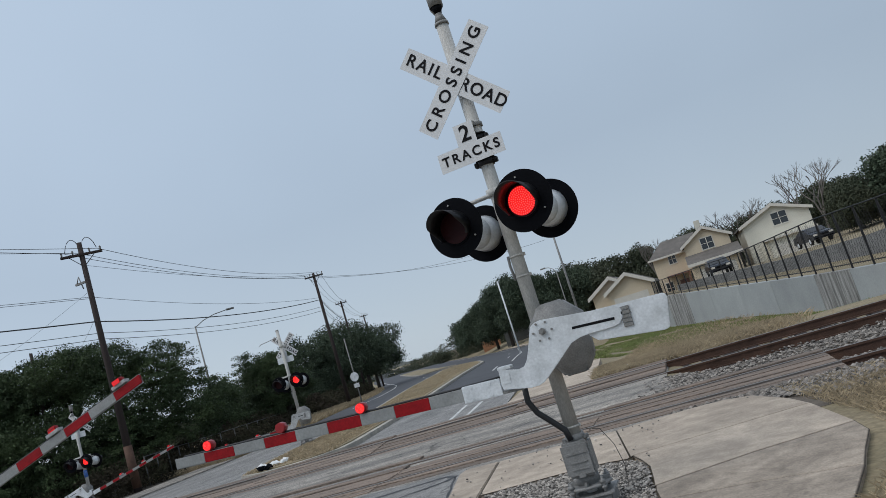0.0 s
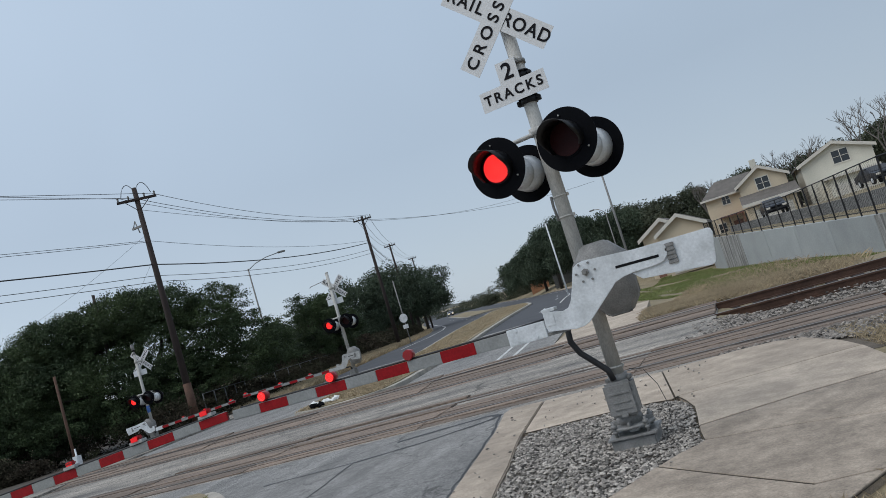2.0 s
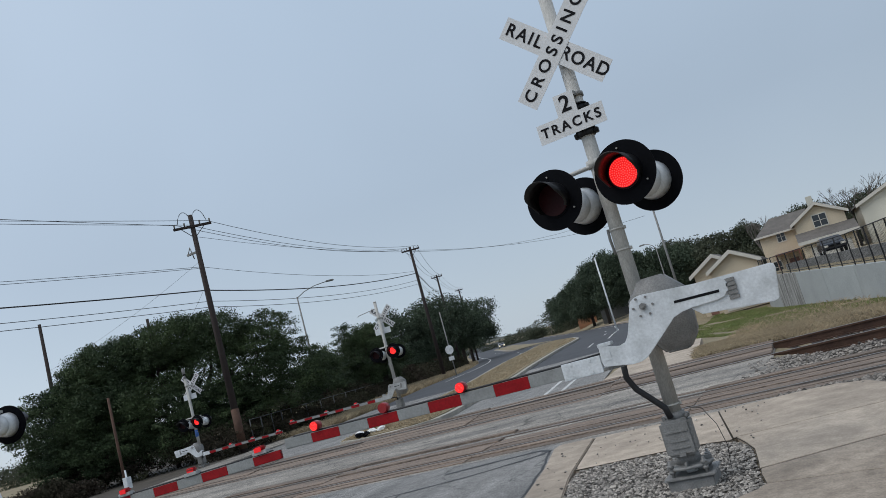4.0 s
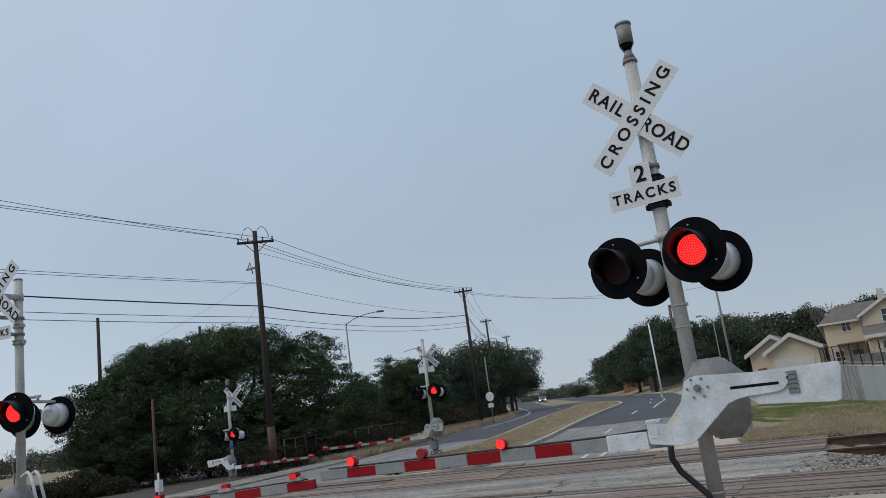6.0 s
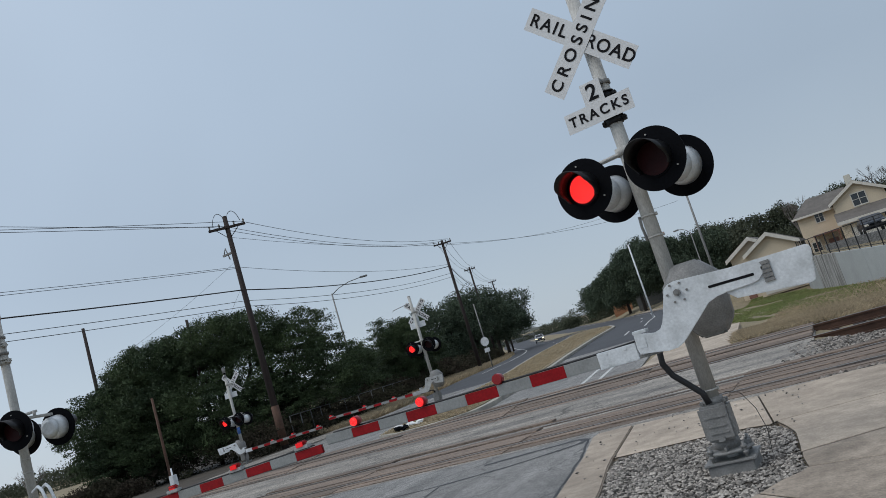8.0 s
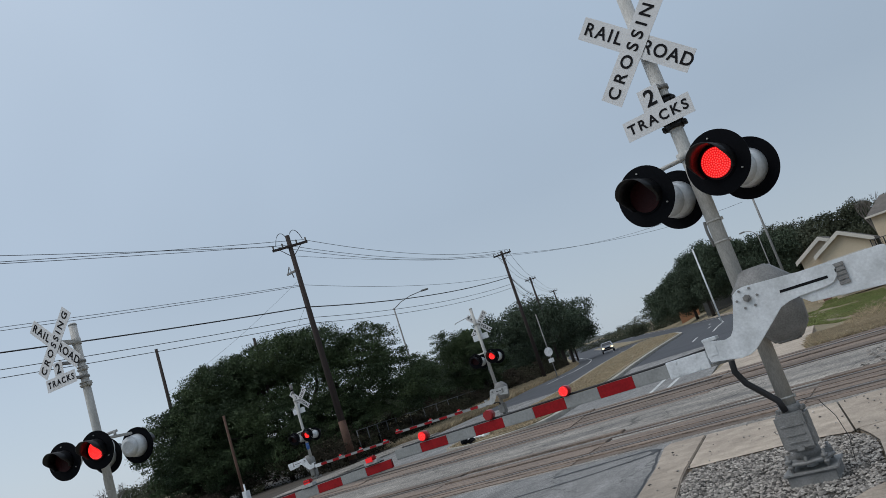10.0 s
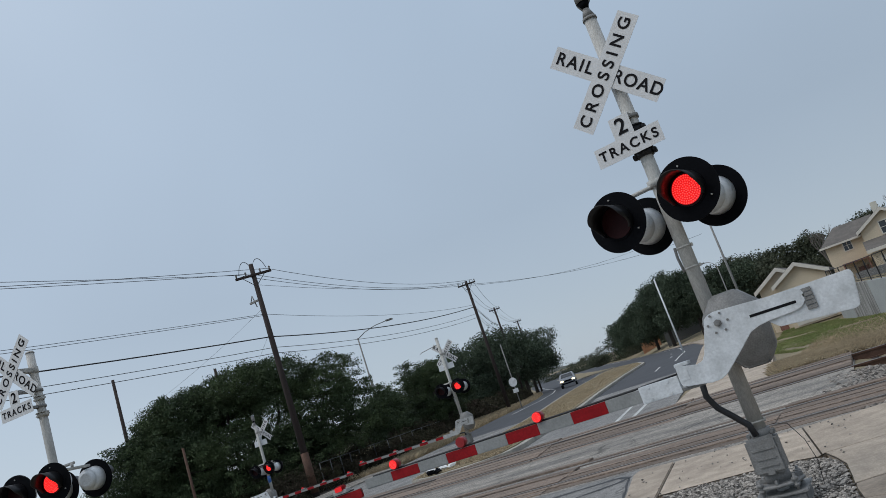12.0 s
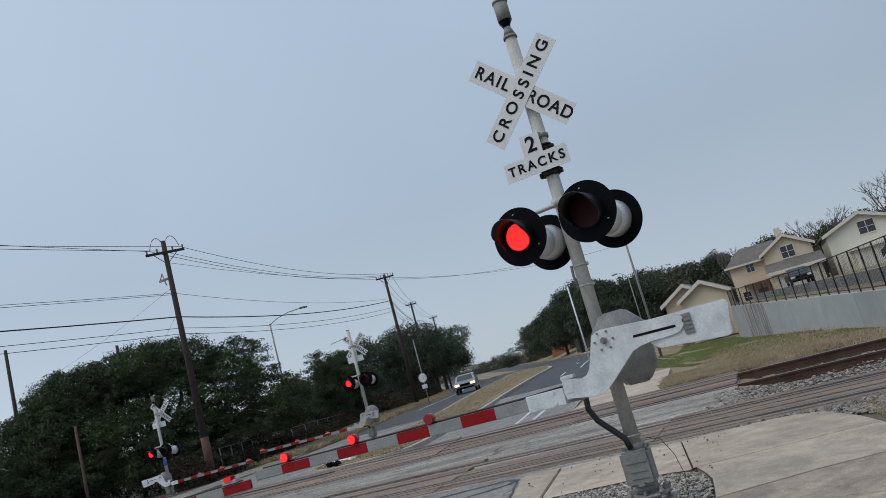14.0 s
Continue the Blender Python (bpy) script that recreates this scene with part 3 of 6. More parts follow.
def tar_seam(pts, w):
    bm = bmesh.new()
    sm = []
    P = [Vector((x, y, 0)) for x, y in pts]
    for a, b in zip(P, P[1:]):
        sm += [a.lerp(b, i / 6) for i in range(6)]
    sm.append(P[-1])
    rows = []
    for i, p in enumerate(sm):
        t = (sm[min(i + 1, len(sm) - 1)] - sm[max(i - 1, 0)]).normalized()
        n = Vector((-t.y, t.x, 0)) * w / 2 * random.uniform(0.6, 1.4)
        j = Vector((random.uniform(-.015, .015), random.uniform(-.015, .015), 0))
        rows.append((bm.verts.new((p.x + j.x - n.x, p.y + j.y - n.y, 0.004)), bm.verts.new((p.x + j.x + n.x, p.y + j.y + n.y, 0.004))))
    for p, q in zip(rows, rows[1:]):
        bm.faces.new((p[0], q[0], q[1], p[1]))
    tagged(obj("tar_seam", bm, M["tar"]), "dark tar sealing strip on the asphalt", "road marking", kind="structure")


tar_seam([(-2.9, 3.15), (-2.62, 3.35), (-2.55, 3.55), (-2.75, 3.72), (-3.2, 3.62), (-4.2, 3.35)], 0.09)
tar_seam([(-2.9, 3.15), (-3.6, 2.75), (-4.6, 2.45), (-6.0, 2.3)], 0.06)
tar_seam([(-1.62, -1.0), (-1.78, -0.22), (-1.94, 0.7), (-2.19, 2.13), (-2.52, 3.5)], 0.03)
tar_seam([(-1.62, -1.0), (-1.25, -3.2), (-0.3, -8)], 0.05)
tar_seam([(-3.2, -2.5), (-4.1, 0.2), (-4.5, 2.4)], 0.03)


def build_crossing():
    """The level crossing: two tracks laid in timber panels, with worn paving between."""
    bm = bmesh.new()
    slab(bm, [(-27, 3.80), (-2.4, 3.72), (-1.9, 3.76), (-0.14, 3.80), (0.9, 3.98), (0.6, 6.9), (0.35, 9.2), (0.3, 12.3), (-27, 12.3)], -0.3, -0.012)
    tagged(obj("crossing_paving", bm, M["worn"]), "cracked pale paving between the tracks", "paving", kind="structure")
    for n, (y0, tilt, xr, z0) in enumerate(((4.85, 0.0, 3.0, 0.01), (9.95, 4.0, 0.3, 0.01))):
        track = empty("railway_track", pose(0, y0, z0, tilt, 0, 0))
        tagged(track, "rusty railway track laid in brown timber crossing panels", "railway track", "tracks")
        for x0, x1 in ((-120, -27), (-27, xr), (xr, 60)):
            for ry in (0.0, 1.435):
                bm = bmesh.new()
                sunk = x0 == -27
                if not sunk:
                    box(bm, x0, x1, ry - 0.07, ry + 0.07, -0.19, -0.165)
                    box(bm, x0, x1, ry - 0.012, ry + 0.012, -0.165, -0.03)
                box(bm, x0, x1, ry - 0.036, ry + 0.036, -0.035, 0.0, mi=0 if not sunk else 1)
                if not sunk:
                    box(bm, x0, x1, ry - 0.03, ry + 0.03, 0.0, 0.003, mi=1)
                part("rail", bm, (M["rail"], M["railtop"]), track, "worn bright rail head" if sunk else "rusty steel rail")
        # panels in the road
        bms = {}
        for w in ((-0.62, -0.36), (-0.35, -0.13), (0.17, 0.505), (0.52, 0.905), (0.92, 1.265), (1.565, 1.77), (1.78, 2.02)):
            b = bmesh.new()
            box(b, -1.82, 1.82, w[0], w[1], -0.15, 0.0, bevel=0.010)
            me = bpy.data.meshes.new("panel")
            b.to_mesh(me)
            b.free()
            me.materials.append(M["panel"])
            bms[w] = me
        x = xr - 1.82
        while x > -25.5:
            for w, me in bms.items():
                ob = new("panel", me)
                ob.parent = track
                ob.matrix_basis = pose(x, 0, random.uniform(-0.014, 0.004), random.uniform(-0.8, 0.8), random.uniform(-.15, .15), 0)
            x -= 3.645
        bm = bmesh.new()
        box(bm, -27, xr, -0.66, 2.06, -0.3, -0.085)
        part("flangeway", bm, M["dirt"], track, "dark dirt-filled flangeway")
        # sleepers outside the road
        b = bmesh.new()
        box(b, -0.115, 0.115, -0.55, 1.985, -0.36, -0.185, bevel=0.01)
        me = bpy.data.meshes.new("sleeper")
        b.to_mesh(me)
        b.free()
        me.materials.append(M["wood"])
        for i in range(60):
            for xs in (xr + 0.35 + 0.52 * i, -27.4 - 0.52 * i):
                if xs < 30:
                    ob = new("sleeper", me)
                    ob.parent, ob.matrix_basis = track, pose(xs, 0, 0)


def stones(name, label, n, where, size, material, z=0.0):
    """Loose stones: squashed eight-cornered lumps."""
    rng = np.random.default_rng(len(name) + n)
    base = np.array([(0, 0, 1), (1, 0, 0), (0, 1, 0), (-1, 0, 0), (0, -1, 0), (0, 0, -1)], float)
    tri = np.array([(0, 1, 2), (0, 2, 3), (0, 3, 4), (0, 4, 1), (5, 2, 1), (5, 3, 2), (5, 4, 3), (5, 1, 4)])
    V, F = [], []
    k = 0
    while k < n:
        p = where(rng)
        if p is None:
            continue
        a = rng.uniform(0, 6.28)
        s = size * rng.uniform(0.5, 1.5) * np.array([1.2, 0.85, 0.6]) * rng.uniform(0.75, 1.25, 3)
        v = base * s * rng.uniform(0.8, 1.2, (6, 1))
        c, d = math.cos(a), math.sin(a)
        v = np.stack([v[:, 0] * c - v[:, 1] * d, v[:, 0] * d + v[:, 1] * c, v[:, 2]], 1) + np.array([p[0], p[1], (p[2] if len(p) > 2 else z) + s[2] * rng.uniform(0.0, 0.9)])
        V.append(v)
        F.append(tri + 6 * k)
        k += 1
    ob = from_arrays(name, np.concatenate(V).tolist(), np.concatenate(F).tolist(), material)
    return tagged(ob, label, "gravel", kind="stuff")


def inside(p, poly):
    x, y = p
    odd = False
    for (x0, y0), (x1, y1) in zip(poly, poly[1:] + poly[:1]):
        if (y0 > y) != (y1 > y) and x < x0 + (y - y0) * (x1 - x0) / (y1 - y0):
            odd = not odd
    return odd


PIT = [(-0.62, -3.2), (-1.165, -0.53), (-1.27, 0.09), (-1.515, 1.20), (-1.575, 1.55), (-1.5, 1.61), (-1.12, 1.65), (-0.585, 1.69), (-0.03, 1.67), (0.22, 1.56), (0.36, 1.35), (0.474, 0.95), (0.545, 0.35), (0.592, -0.10), (0.655, -0.47), (0.60, -0.59), (0.476, -0.72), (0.326, -0.98), (0.0, -1.6), (-0.4, -3.2)]


def inset(poly, d):
    """The same outline drawn in by d."""
    n = len(poly)
    area = sum(a[0] * b[1] - b[0] * a[1] for a, b in zip(poly, poly[1:] + poly[:1]))
    turn = 1 if area > 0 else -1
    out = []
    for i in range(n):
        p, a, b = Vector(poly[i]), Vector(poly[i - 1]), Vector(poly[(i + 1) % n])
        u, v = (p - a).normalized(), (b - p).normalized()
        m = (Vector((-u.y, u.x)) + Vector((-v.y, v.x))) * turn
        m /= max(0.5, m.length_squared / 2)
        out.append(tuple(p + m * d))
    return out


def build_pavement():
    pave = empty("pavement")
    tagged(pave, "pale stained concrete pavement with open joints", "pavement", kind="structure")
    slabs = [
        [(-1.89, 3.74), (-0.15, 3.78), (0.225, 1.66), (0.20, 1.61), (-0.03, 1.69), (-0.585, 1.71), (-1.12, 1.67), (-1.585, 1.62)],
        [(-0.144, 3.78), (0.90, 4.0), (1.34, 3.98), (1.70, 3.74), (2.07, 2.82), (2.22, 2.2), (0.255, 1.712), (0.235, 1.665)],
        [(0.26, 1.69), (2.225, 2.172), (2.36, 1.2), (2.42, 0.755), (1.48, 0.465), (0.585, 0.075), (0.56, 0.35), (0.49, 0.95), (0.375, 1.36)],
        [(0.595, 0.065), (1.48, 0.453), (2.42, 0.743), (2.45, 0.3), (2.30, -0.3), (2.2, -0.77), (1.40, -0.575), (0.668, -0.465), (0.607, -0.10)],
        [(0.668, -0.48), (1.40, -0.588), (2.2, -0.783), (1.86, -2.0), (1.42, -2.07), (0.94, -1.6), (0.338, -1.0), (0.485, -0.735), (0.612, -0.6)],
        [(0.33, -1.012), (0.93, -1.613), (1.41, -2.083), (1.84, -2.015), (1.45, -2.6), (1.3, -5), (1.2, -12), (0.0, -12), (-0.38, -3.2), (0.02, -1.6)],
    ]
    for s in slabs:
        bm = slab(bmesh.new(), s, 0.009, 0.017)
        part("joint_bed", bm, M["scrub"], pave, "dark dirt in the open joints")
    for k, s in enumerate(slabs):
        bm = slab(bmesh.new(), inset(s, 0.007), -0.15, 0.022 + 0.002 * (k % 3))
        bmesh.ops.bevel(bm, geom=[e for e in bm.edges if all(v.co.z > 0 for v in e.verts)], offset=0.004, segments=1, affect="EDGES")
        part("slab", bm, M["dirty_concrete"] if k > 2 else M["concrete"], pave, "dirty stained slab" if k > 2 else "")
    kerb = [(-1.73, -0.22), (-1.89, 0.70), (-2.14, 2.13), (-2.44, 3.44), (-2.43, 3.70), (-1.905, 3.735), (-1.60, 1.6), (-1.53, 1.2), (-1.285, 0.09), (-1.18, -0.53), (-0.635, -3.2), (-0.02, -12), (-0.42, -12), (-1.2, -3.2)]
    bm = slab(bmesh.new(), kerb, -0.15, 0.028)
    bmesh.ops.bevel(bm, geom=[e for e in bm.edges if all(v.co.z > 0 for v in e.verts)], offset=0.012, segments=2, affect="EDGES")
    part("kerb", bm, M["concrete"], pave, "pale concrete kerb with gravel on it")
    # far side of the tracks
    bm = slab(bmesh.new(), [(-4.1, 12.35), (-1.6, 12.35), (-2.55, 21.5), (-5.0, 21.5)], -0.2, 0.03)
    part("slab", bm, M["concrete"], pave)
    ys = np.linspace(21.6, 110, 20)
    bm = ribbon(bmesh.new(), [(along(RIGHT_EDGE, y) + 0.02, y) for y in ys], [(along(RIGHT_EDGE, y) + 1.7, y) for y in ys], 0.3, lambda x, y: rise(x - 2, y) + 0.1)
    part("footway", bm, M["concrete"], pave)
    ys = [8.6, 10, 12, 15, 18, 22, 26]
    bm = ribbon(bmesh.new(), [(along(LEFT_EDGE, y) - 2.3, y) for y in ys], [(along(LEFT_EDGE, y) + 0.02, y) for y in ys], 0.3, lambda x, y: rise(x, y) + 0.06)
    part("footway", bm, M["worn"], pave, "worn grey footway")
    # stones
    bm = slab(bmesh.new(), PIT, -0.1, -0.005)
    tagged(obj("gravel_bed", bm, M["scrub"]), "dark earth under loose gravel", "gravel bed", kind="structure")

    def pit(rng):
        p = (rng.uniform(-1.5, 0.7), rng.uniform(-3.2, 1.9))
        return (*p, 0.0) if inside(p, PIT) else None
    stones("pit_gravel", "loose grey and tan gravel round the signal base", 12500, pit, 0.0165, M["gravel"])

    def bed(rng):
        t = rng.uniform(0, 1)
        if t < 0.07:
            x, y = rng.uniform(-0.1, 1.5), rng.uniform(6.95, 9.25)
            if x < 0.3 and rng.random() < 0.6:
                return None
            return (x, y, -0.03 - 0.13 * smooth(0.55, 1.4, x))
        if t < 0.4:
            x, y = rng.uniform(0.3, 16), rng.uniform(6.9, 9.4)
        elif t < 0.55:
            x, y = rng.uniform(0.6, 3.4), rng.uniform(2.6, 4.25)
            if y < 3.95 - 0.9 * max(0, x - 1.2):
                return None
            return (x, y, -0.02)
        elif t < 0.75:
            x, y = rng.uniform(3.0, 16), rng.uniform(4.1, 6.9)
        elif t < 0.9:
            x, y = rng.uniform(0.3, 16), rng.uniform(9.2, 12.2)
        else:
            x, y = rng.uniform(-40, -27), rng.uniform(3.8, 12.4)
        return (x, y, -0.17 + 0.04 * math.sin(x * 3) * math.sin(y * 2))
    bm = slab(bmesh.new(), [(0.9, 4.0), (60, 3.0), (60, 13), (0.3, 12.6)], -0.5, -0.215)
    tagged(obj("ballast_bed", bm, M["soil"]), "dark earth under the railway ballast", "ballast bed", kind="structure")
    bm = slab(bmesh.new(), [(0.92, 4.04), (1.36, 4.02), (1.73, 3.77), (2.10, 2.82), (2.26, 2.1), (4.2, 2.1), (4.2, 4.3), (0.92, 4.3)], -0.4, -0.03)
    tagged(obj("verge_soil", bm, M["soil"]), "bare stony earth between pavement and track", "ground", kind="structure")
    bm = slab(bmesh.new(), [(-400, 3.45), (-27.6, 3.45), (-27.6, 12.65), (-400, 12.65)], -0.3, -0.022)
    tagged(obj("trackbed", bm, M["soil"]), "brown earth along the railway", "ground", kind="structure")
    stones("ballast", "grey railway ballast stones beside the rails", 24000, bed, 0.030, M["ballast"])

    def loose(rng):
        x, y = rng.uniform(-2.4, 0.5), rng.uniform(-1.2, 3.8)
        if inside((x, y), PIT) or x < along(RIGHT_EDGE, y):
            return None
        return (x, y, 0.035)
    stones("scattered_gravel", "scattered small stones on the pavement", 90, loose, 0.014, M["gravel"])


def blades(name, label, n, where, h, material, lean=0.5, w=0.012):
    rng = np.random.default_rng(n + len(name))
    V, F = [], []
    k = 0
    while k < n:
        p = where(rng)
        if p is None:
            continue
        a, l = rng.uniform(0, 6.28), h * rng.uniform(0.4, 1.2)
        dx, dy = rng.normal(0, lean * l, 2)
        c, s = math.cos(a) * w, math.sin(a) * w
        x, y, z = p
        V += [(x - c, y - s, z), (x + c, y + s, z), (x + dx * 0.4 + c * 0.7, y + dy * 0.4 + s * 0.7, z + l * 0.6), (x + dx, y + dy, z + l)]
        F += [(4 * k, 4 * k + 1, 4 * k + 2), (4 * k, 4 * k + 2, 4 * k + 3)]
        k += 1
    return tagged(from_arrays(name, V, F, material), label, "grass", kind="stuff")


def build_grass():
    def near(rng):
        x, y = rng.uniform(1.4, 7.5), rng.uniform(-4, 4.0)
        edge = 1.45 if y < -2.4 else (1.9 + (y + 2) * 0.4 if y < -0.7 else (2.68 if y < 1 else 2.68 - (y - 1) * 0.22))
        if x < edge - 0.05 + rng.exponential(0.05) or (y > 3.2 and rng.random() < 0.7):
            return None
        return (x, y, -0.028)
    blades("near_grass", "dry tufted grass beside the pavement", 60000, near, 0.075, M["blade"], 0.8, 0.0035)

    def bank(rng):
        x, y = rng.uniform(-2.4, 16), 12.4 + rng.exponential(4.5)
        if y > 40 or x < -1.5 - 0.1 * (y - 12.4) or x > 2.0 + rng.normal(0, 0.7) + 0.05 * (y - 12.4):
            return None
        return (x, y, rise(x, y) - 0.035)
    blades("straw_grass", "tall straw-coloured dry grass by the tracks", 130000, bank, 0.20, M["blade"], 0.55, 0.0045)

    def lawn(rng):
        x, y = rng.uniform(-6, 9), rng.uniform(16, 58)
        if y < 27 - 4 * max(-1, min(2, x)):
            return None
        if x > along(WALL[::-1], y) - 0.3 or x < along(RIGHT_EDGE, y) + 2:
            return None
        if math.sin(x * 1.1 + y * 0.6) + math.sin(y * 0.9) < -1.1:
            return None
        return (x, y, rise(x, y) - 0.035)
    blades("green_grass", "short green grass below the retaining wall", 100000, lawn, 0.10, M["green"], 0.7, 0.012)

    def verge(rng):
        y = 26 + rng.exponential(22)
        x = along(LEFT_EDGE, y) - 0.25 - abs(rng.normal(0, 2.6))
        return (x, y, rise(x, y) - 0.035) if y < 120 else None
    blades("verge_grass", "dry yellow verge grass along the road", 70000, verge, 0.30, M["blade"], 0.5, 0.008)

    def med(rng):
        y = 12.6 + rng.exponential(20)
        if y > 84:
            return None
        x = rng.uniform(along(MED_L, y) + 0.45, along(MED_R, y) - 0.45)
        return (x, y, rise(x, y) + 0.15)
    blades("median_grass", "short dry yellow grass on the median", 44000, med, 0.07, M["blade"], 0.8, 0.010)

    def med2(rng):
        y = rng.uniform(-6, 2.0)
        return (rng.uniform(-10.5, -6.4) - 0.19 * y, y, 0.07)
    blades("median_grass", "short dry grass on the median", 9000, med2, 0.07, M["green"], 0.8, 0.010)

    def trackside(rng):
        x, y = rng.uniform(3.4, 9), rng.uniform(2.6, 4.3)
        return (x, y, -0.15)
    blades("track_grass", "dry grass tufts growing along the rails", 4000, trackside, 0.16, M["blade"], 0.5, 0.007)


build_ground()
build_roads()
build_crossing()
build_pavement()
build_grass()


# ---- crossing signals ----
SWITCH = [0.54 + 0.602 * k for k in range(24)]
KEYED = []


def blink(ob, phase, shift):
    """Rows that bring a lit board forward in its lamp. phase 1: lit first."""
    off, on = pose(*ob.location), Matrix.Translation(shift) @ pose(*ob.location)
    rows, lit = [(0.0, on if phase else off)], phase
    for s in SWITCH:
        if s > 13.9:
            break
        rows += [(s - 0.018, on if lit else off), (s + 0.018, off if lit else on)]
        lit = not lit
    rows.append((14.0, on if lit else off))
    KEYED.append((ob, rows))


def led_board(parent, m, r=0.135):
    bm = bmesh.new()
    cyl(bm, (0, 0.0, 0), (0, 0.004, 0), r, seg=32, mi=0)
    k = 0
    for ring in range(7):
        n = 1 if ring == 0 else 6 * ring
        for i in range(n):
            a = 6.2832 * i / n + ring * 0.2
            q = ring * r / 6.6
            c = bmesh.ops.create_circle(bm, cap_ends=True, segments=6, radius=0.0062)
            bmesh.ops.transform(bm, matrix=pose(q * math.cos(a), -0.003, q * math.sin(a), 90), verts=c["verts"])
            for f in {f for v in c["verts"] for f in v.link_faces}:
                f.material_index = 1
    return part("led_board", bm, (M["ledback"], M["led"]), parent, "cluster of red light-emitting diodes", m)


def lamp_unit(signal, m, phase, live=True):
    """A flashing lamp: background disc, hood, housing, lens and diode board. It faces -y."""
    bm = bmesh.new()
    cyl(bm, (0, 0.0, 0), (0, 0.012, 0), 0.288, seg=48)
    cyl(bm, (0, -0.012, 0), (0, 0.0, 0), 0.165, seg=40)
    disc = part("lamp", bm, M["black"], signal, "round matt black lamp background", m)
    bm = bmesh.new()
    cyl(bm, (0, 0.012, 0), (0, 0.20, 0), 0.185, 0.16, seg=32)
    cyl(bm, (0, 0.20, 0), (0, 0.25, 0), 0.16, 0.09, seg=32)
    part("housing", bm, M["alu"], disc, "light grey metal lamp housing")
    bm = bmesh.new()
    seg, a0, a1 = 26, radians(-35), radians(215)
    rows = []
    for i in range(seg + 1):
        a = a0 + (a1 - a0) * i / seg
        top = max(0.0, math.sin(a))
        ln = 0.10 + 0.14 * smooth(-0.45, 0.35, math.sin(a)) + 0.05 * top
        row = [bm.verts.new((r * math.cos(a), y, r * math.sin(a))) for r, y in ((0.168, -0.005), (0.168, -ln), (0.162, -ln), (0.162, -0.005))]
        rows.append(row)
    for p, q in zip(rows, rows[1:]):
        for j in range(4):
            bm.faces.new((p[j], q[j], q[(j + 1) % 4], p[(j + 1) % 4]))
    bmesh.ops.recalc_face_normals(bm, faces=bm.faces)
    part("hood", bm, M["visor"], disc, "black visor", smooth=True)
    bm = bmesh.new()
    cyl(bm, (0, -0.020, 0), (0, -0.012, 0), 0.150, seg=36)
    part("lens", bm, M["lens"], disc, "dark red lens")
    for a in (90, 325):
        bm = bmesh.new()
        cyl(bm, (0, -0.014, 0), (0, 0, 0), 0.008, seg=8)
        part("bolt", bm, M["steel"], disc, "", pose(0.225 * math.cos(radians(a)), 0, 0.225 * math.sin(radians(a))))
    if live:
        board = led_board(disc, pose(0, -0.010, 0))
        blink(board, phase, (0, -0.018, 0))


def sign_blade(parent, m, words):
    bm = bmesh.new()
    box(bm, -0.59, 0.59, 0, 0.004, -0.112, 0.112)
    blade = part("blade", bm, M["white"], parent, "white reflective sign blade", m)
    for text, x, size, sp in words:
        lettering(text, size, M["ink"], blade, pose(x, -0.003, 0, 90, 0, 0), spacing=sp, bold=0.003)
    return blade


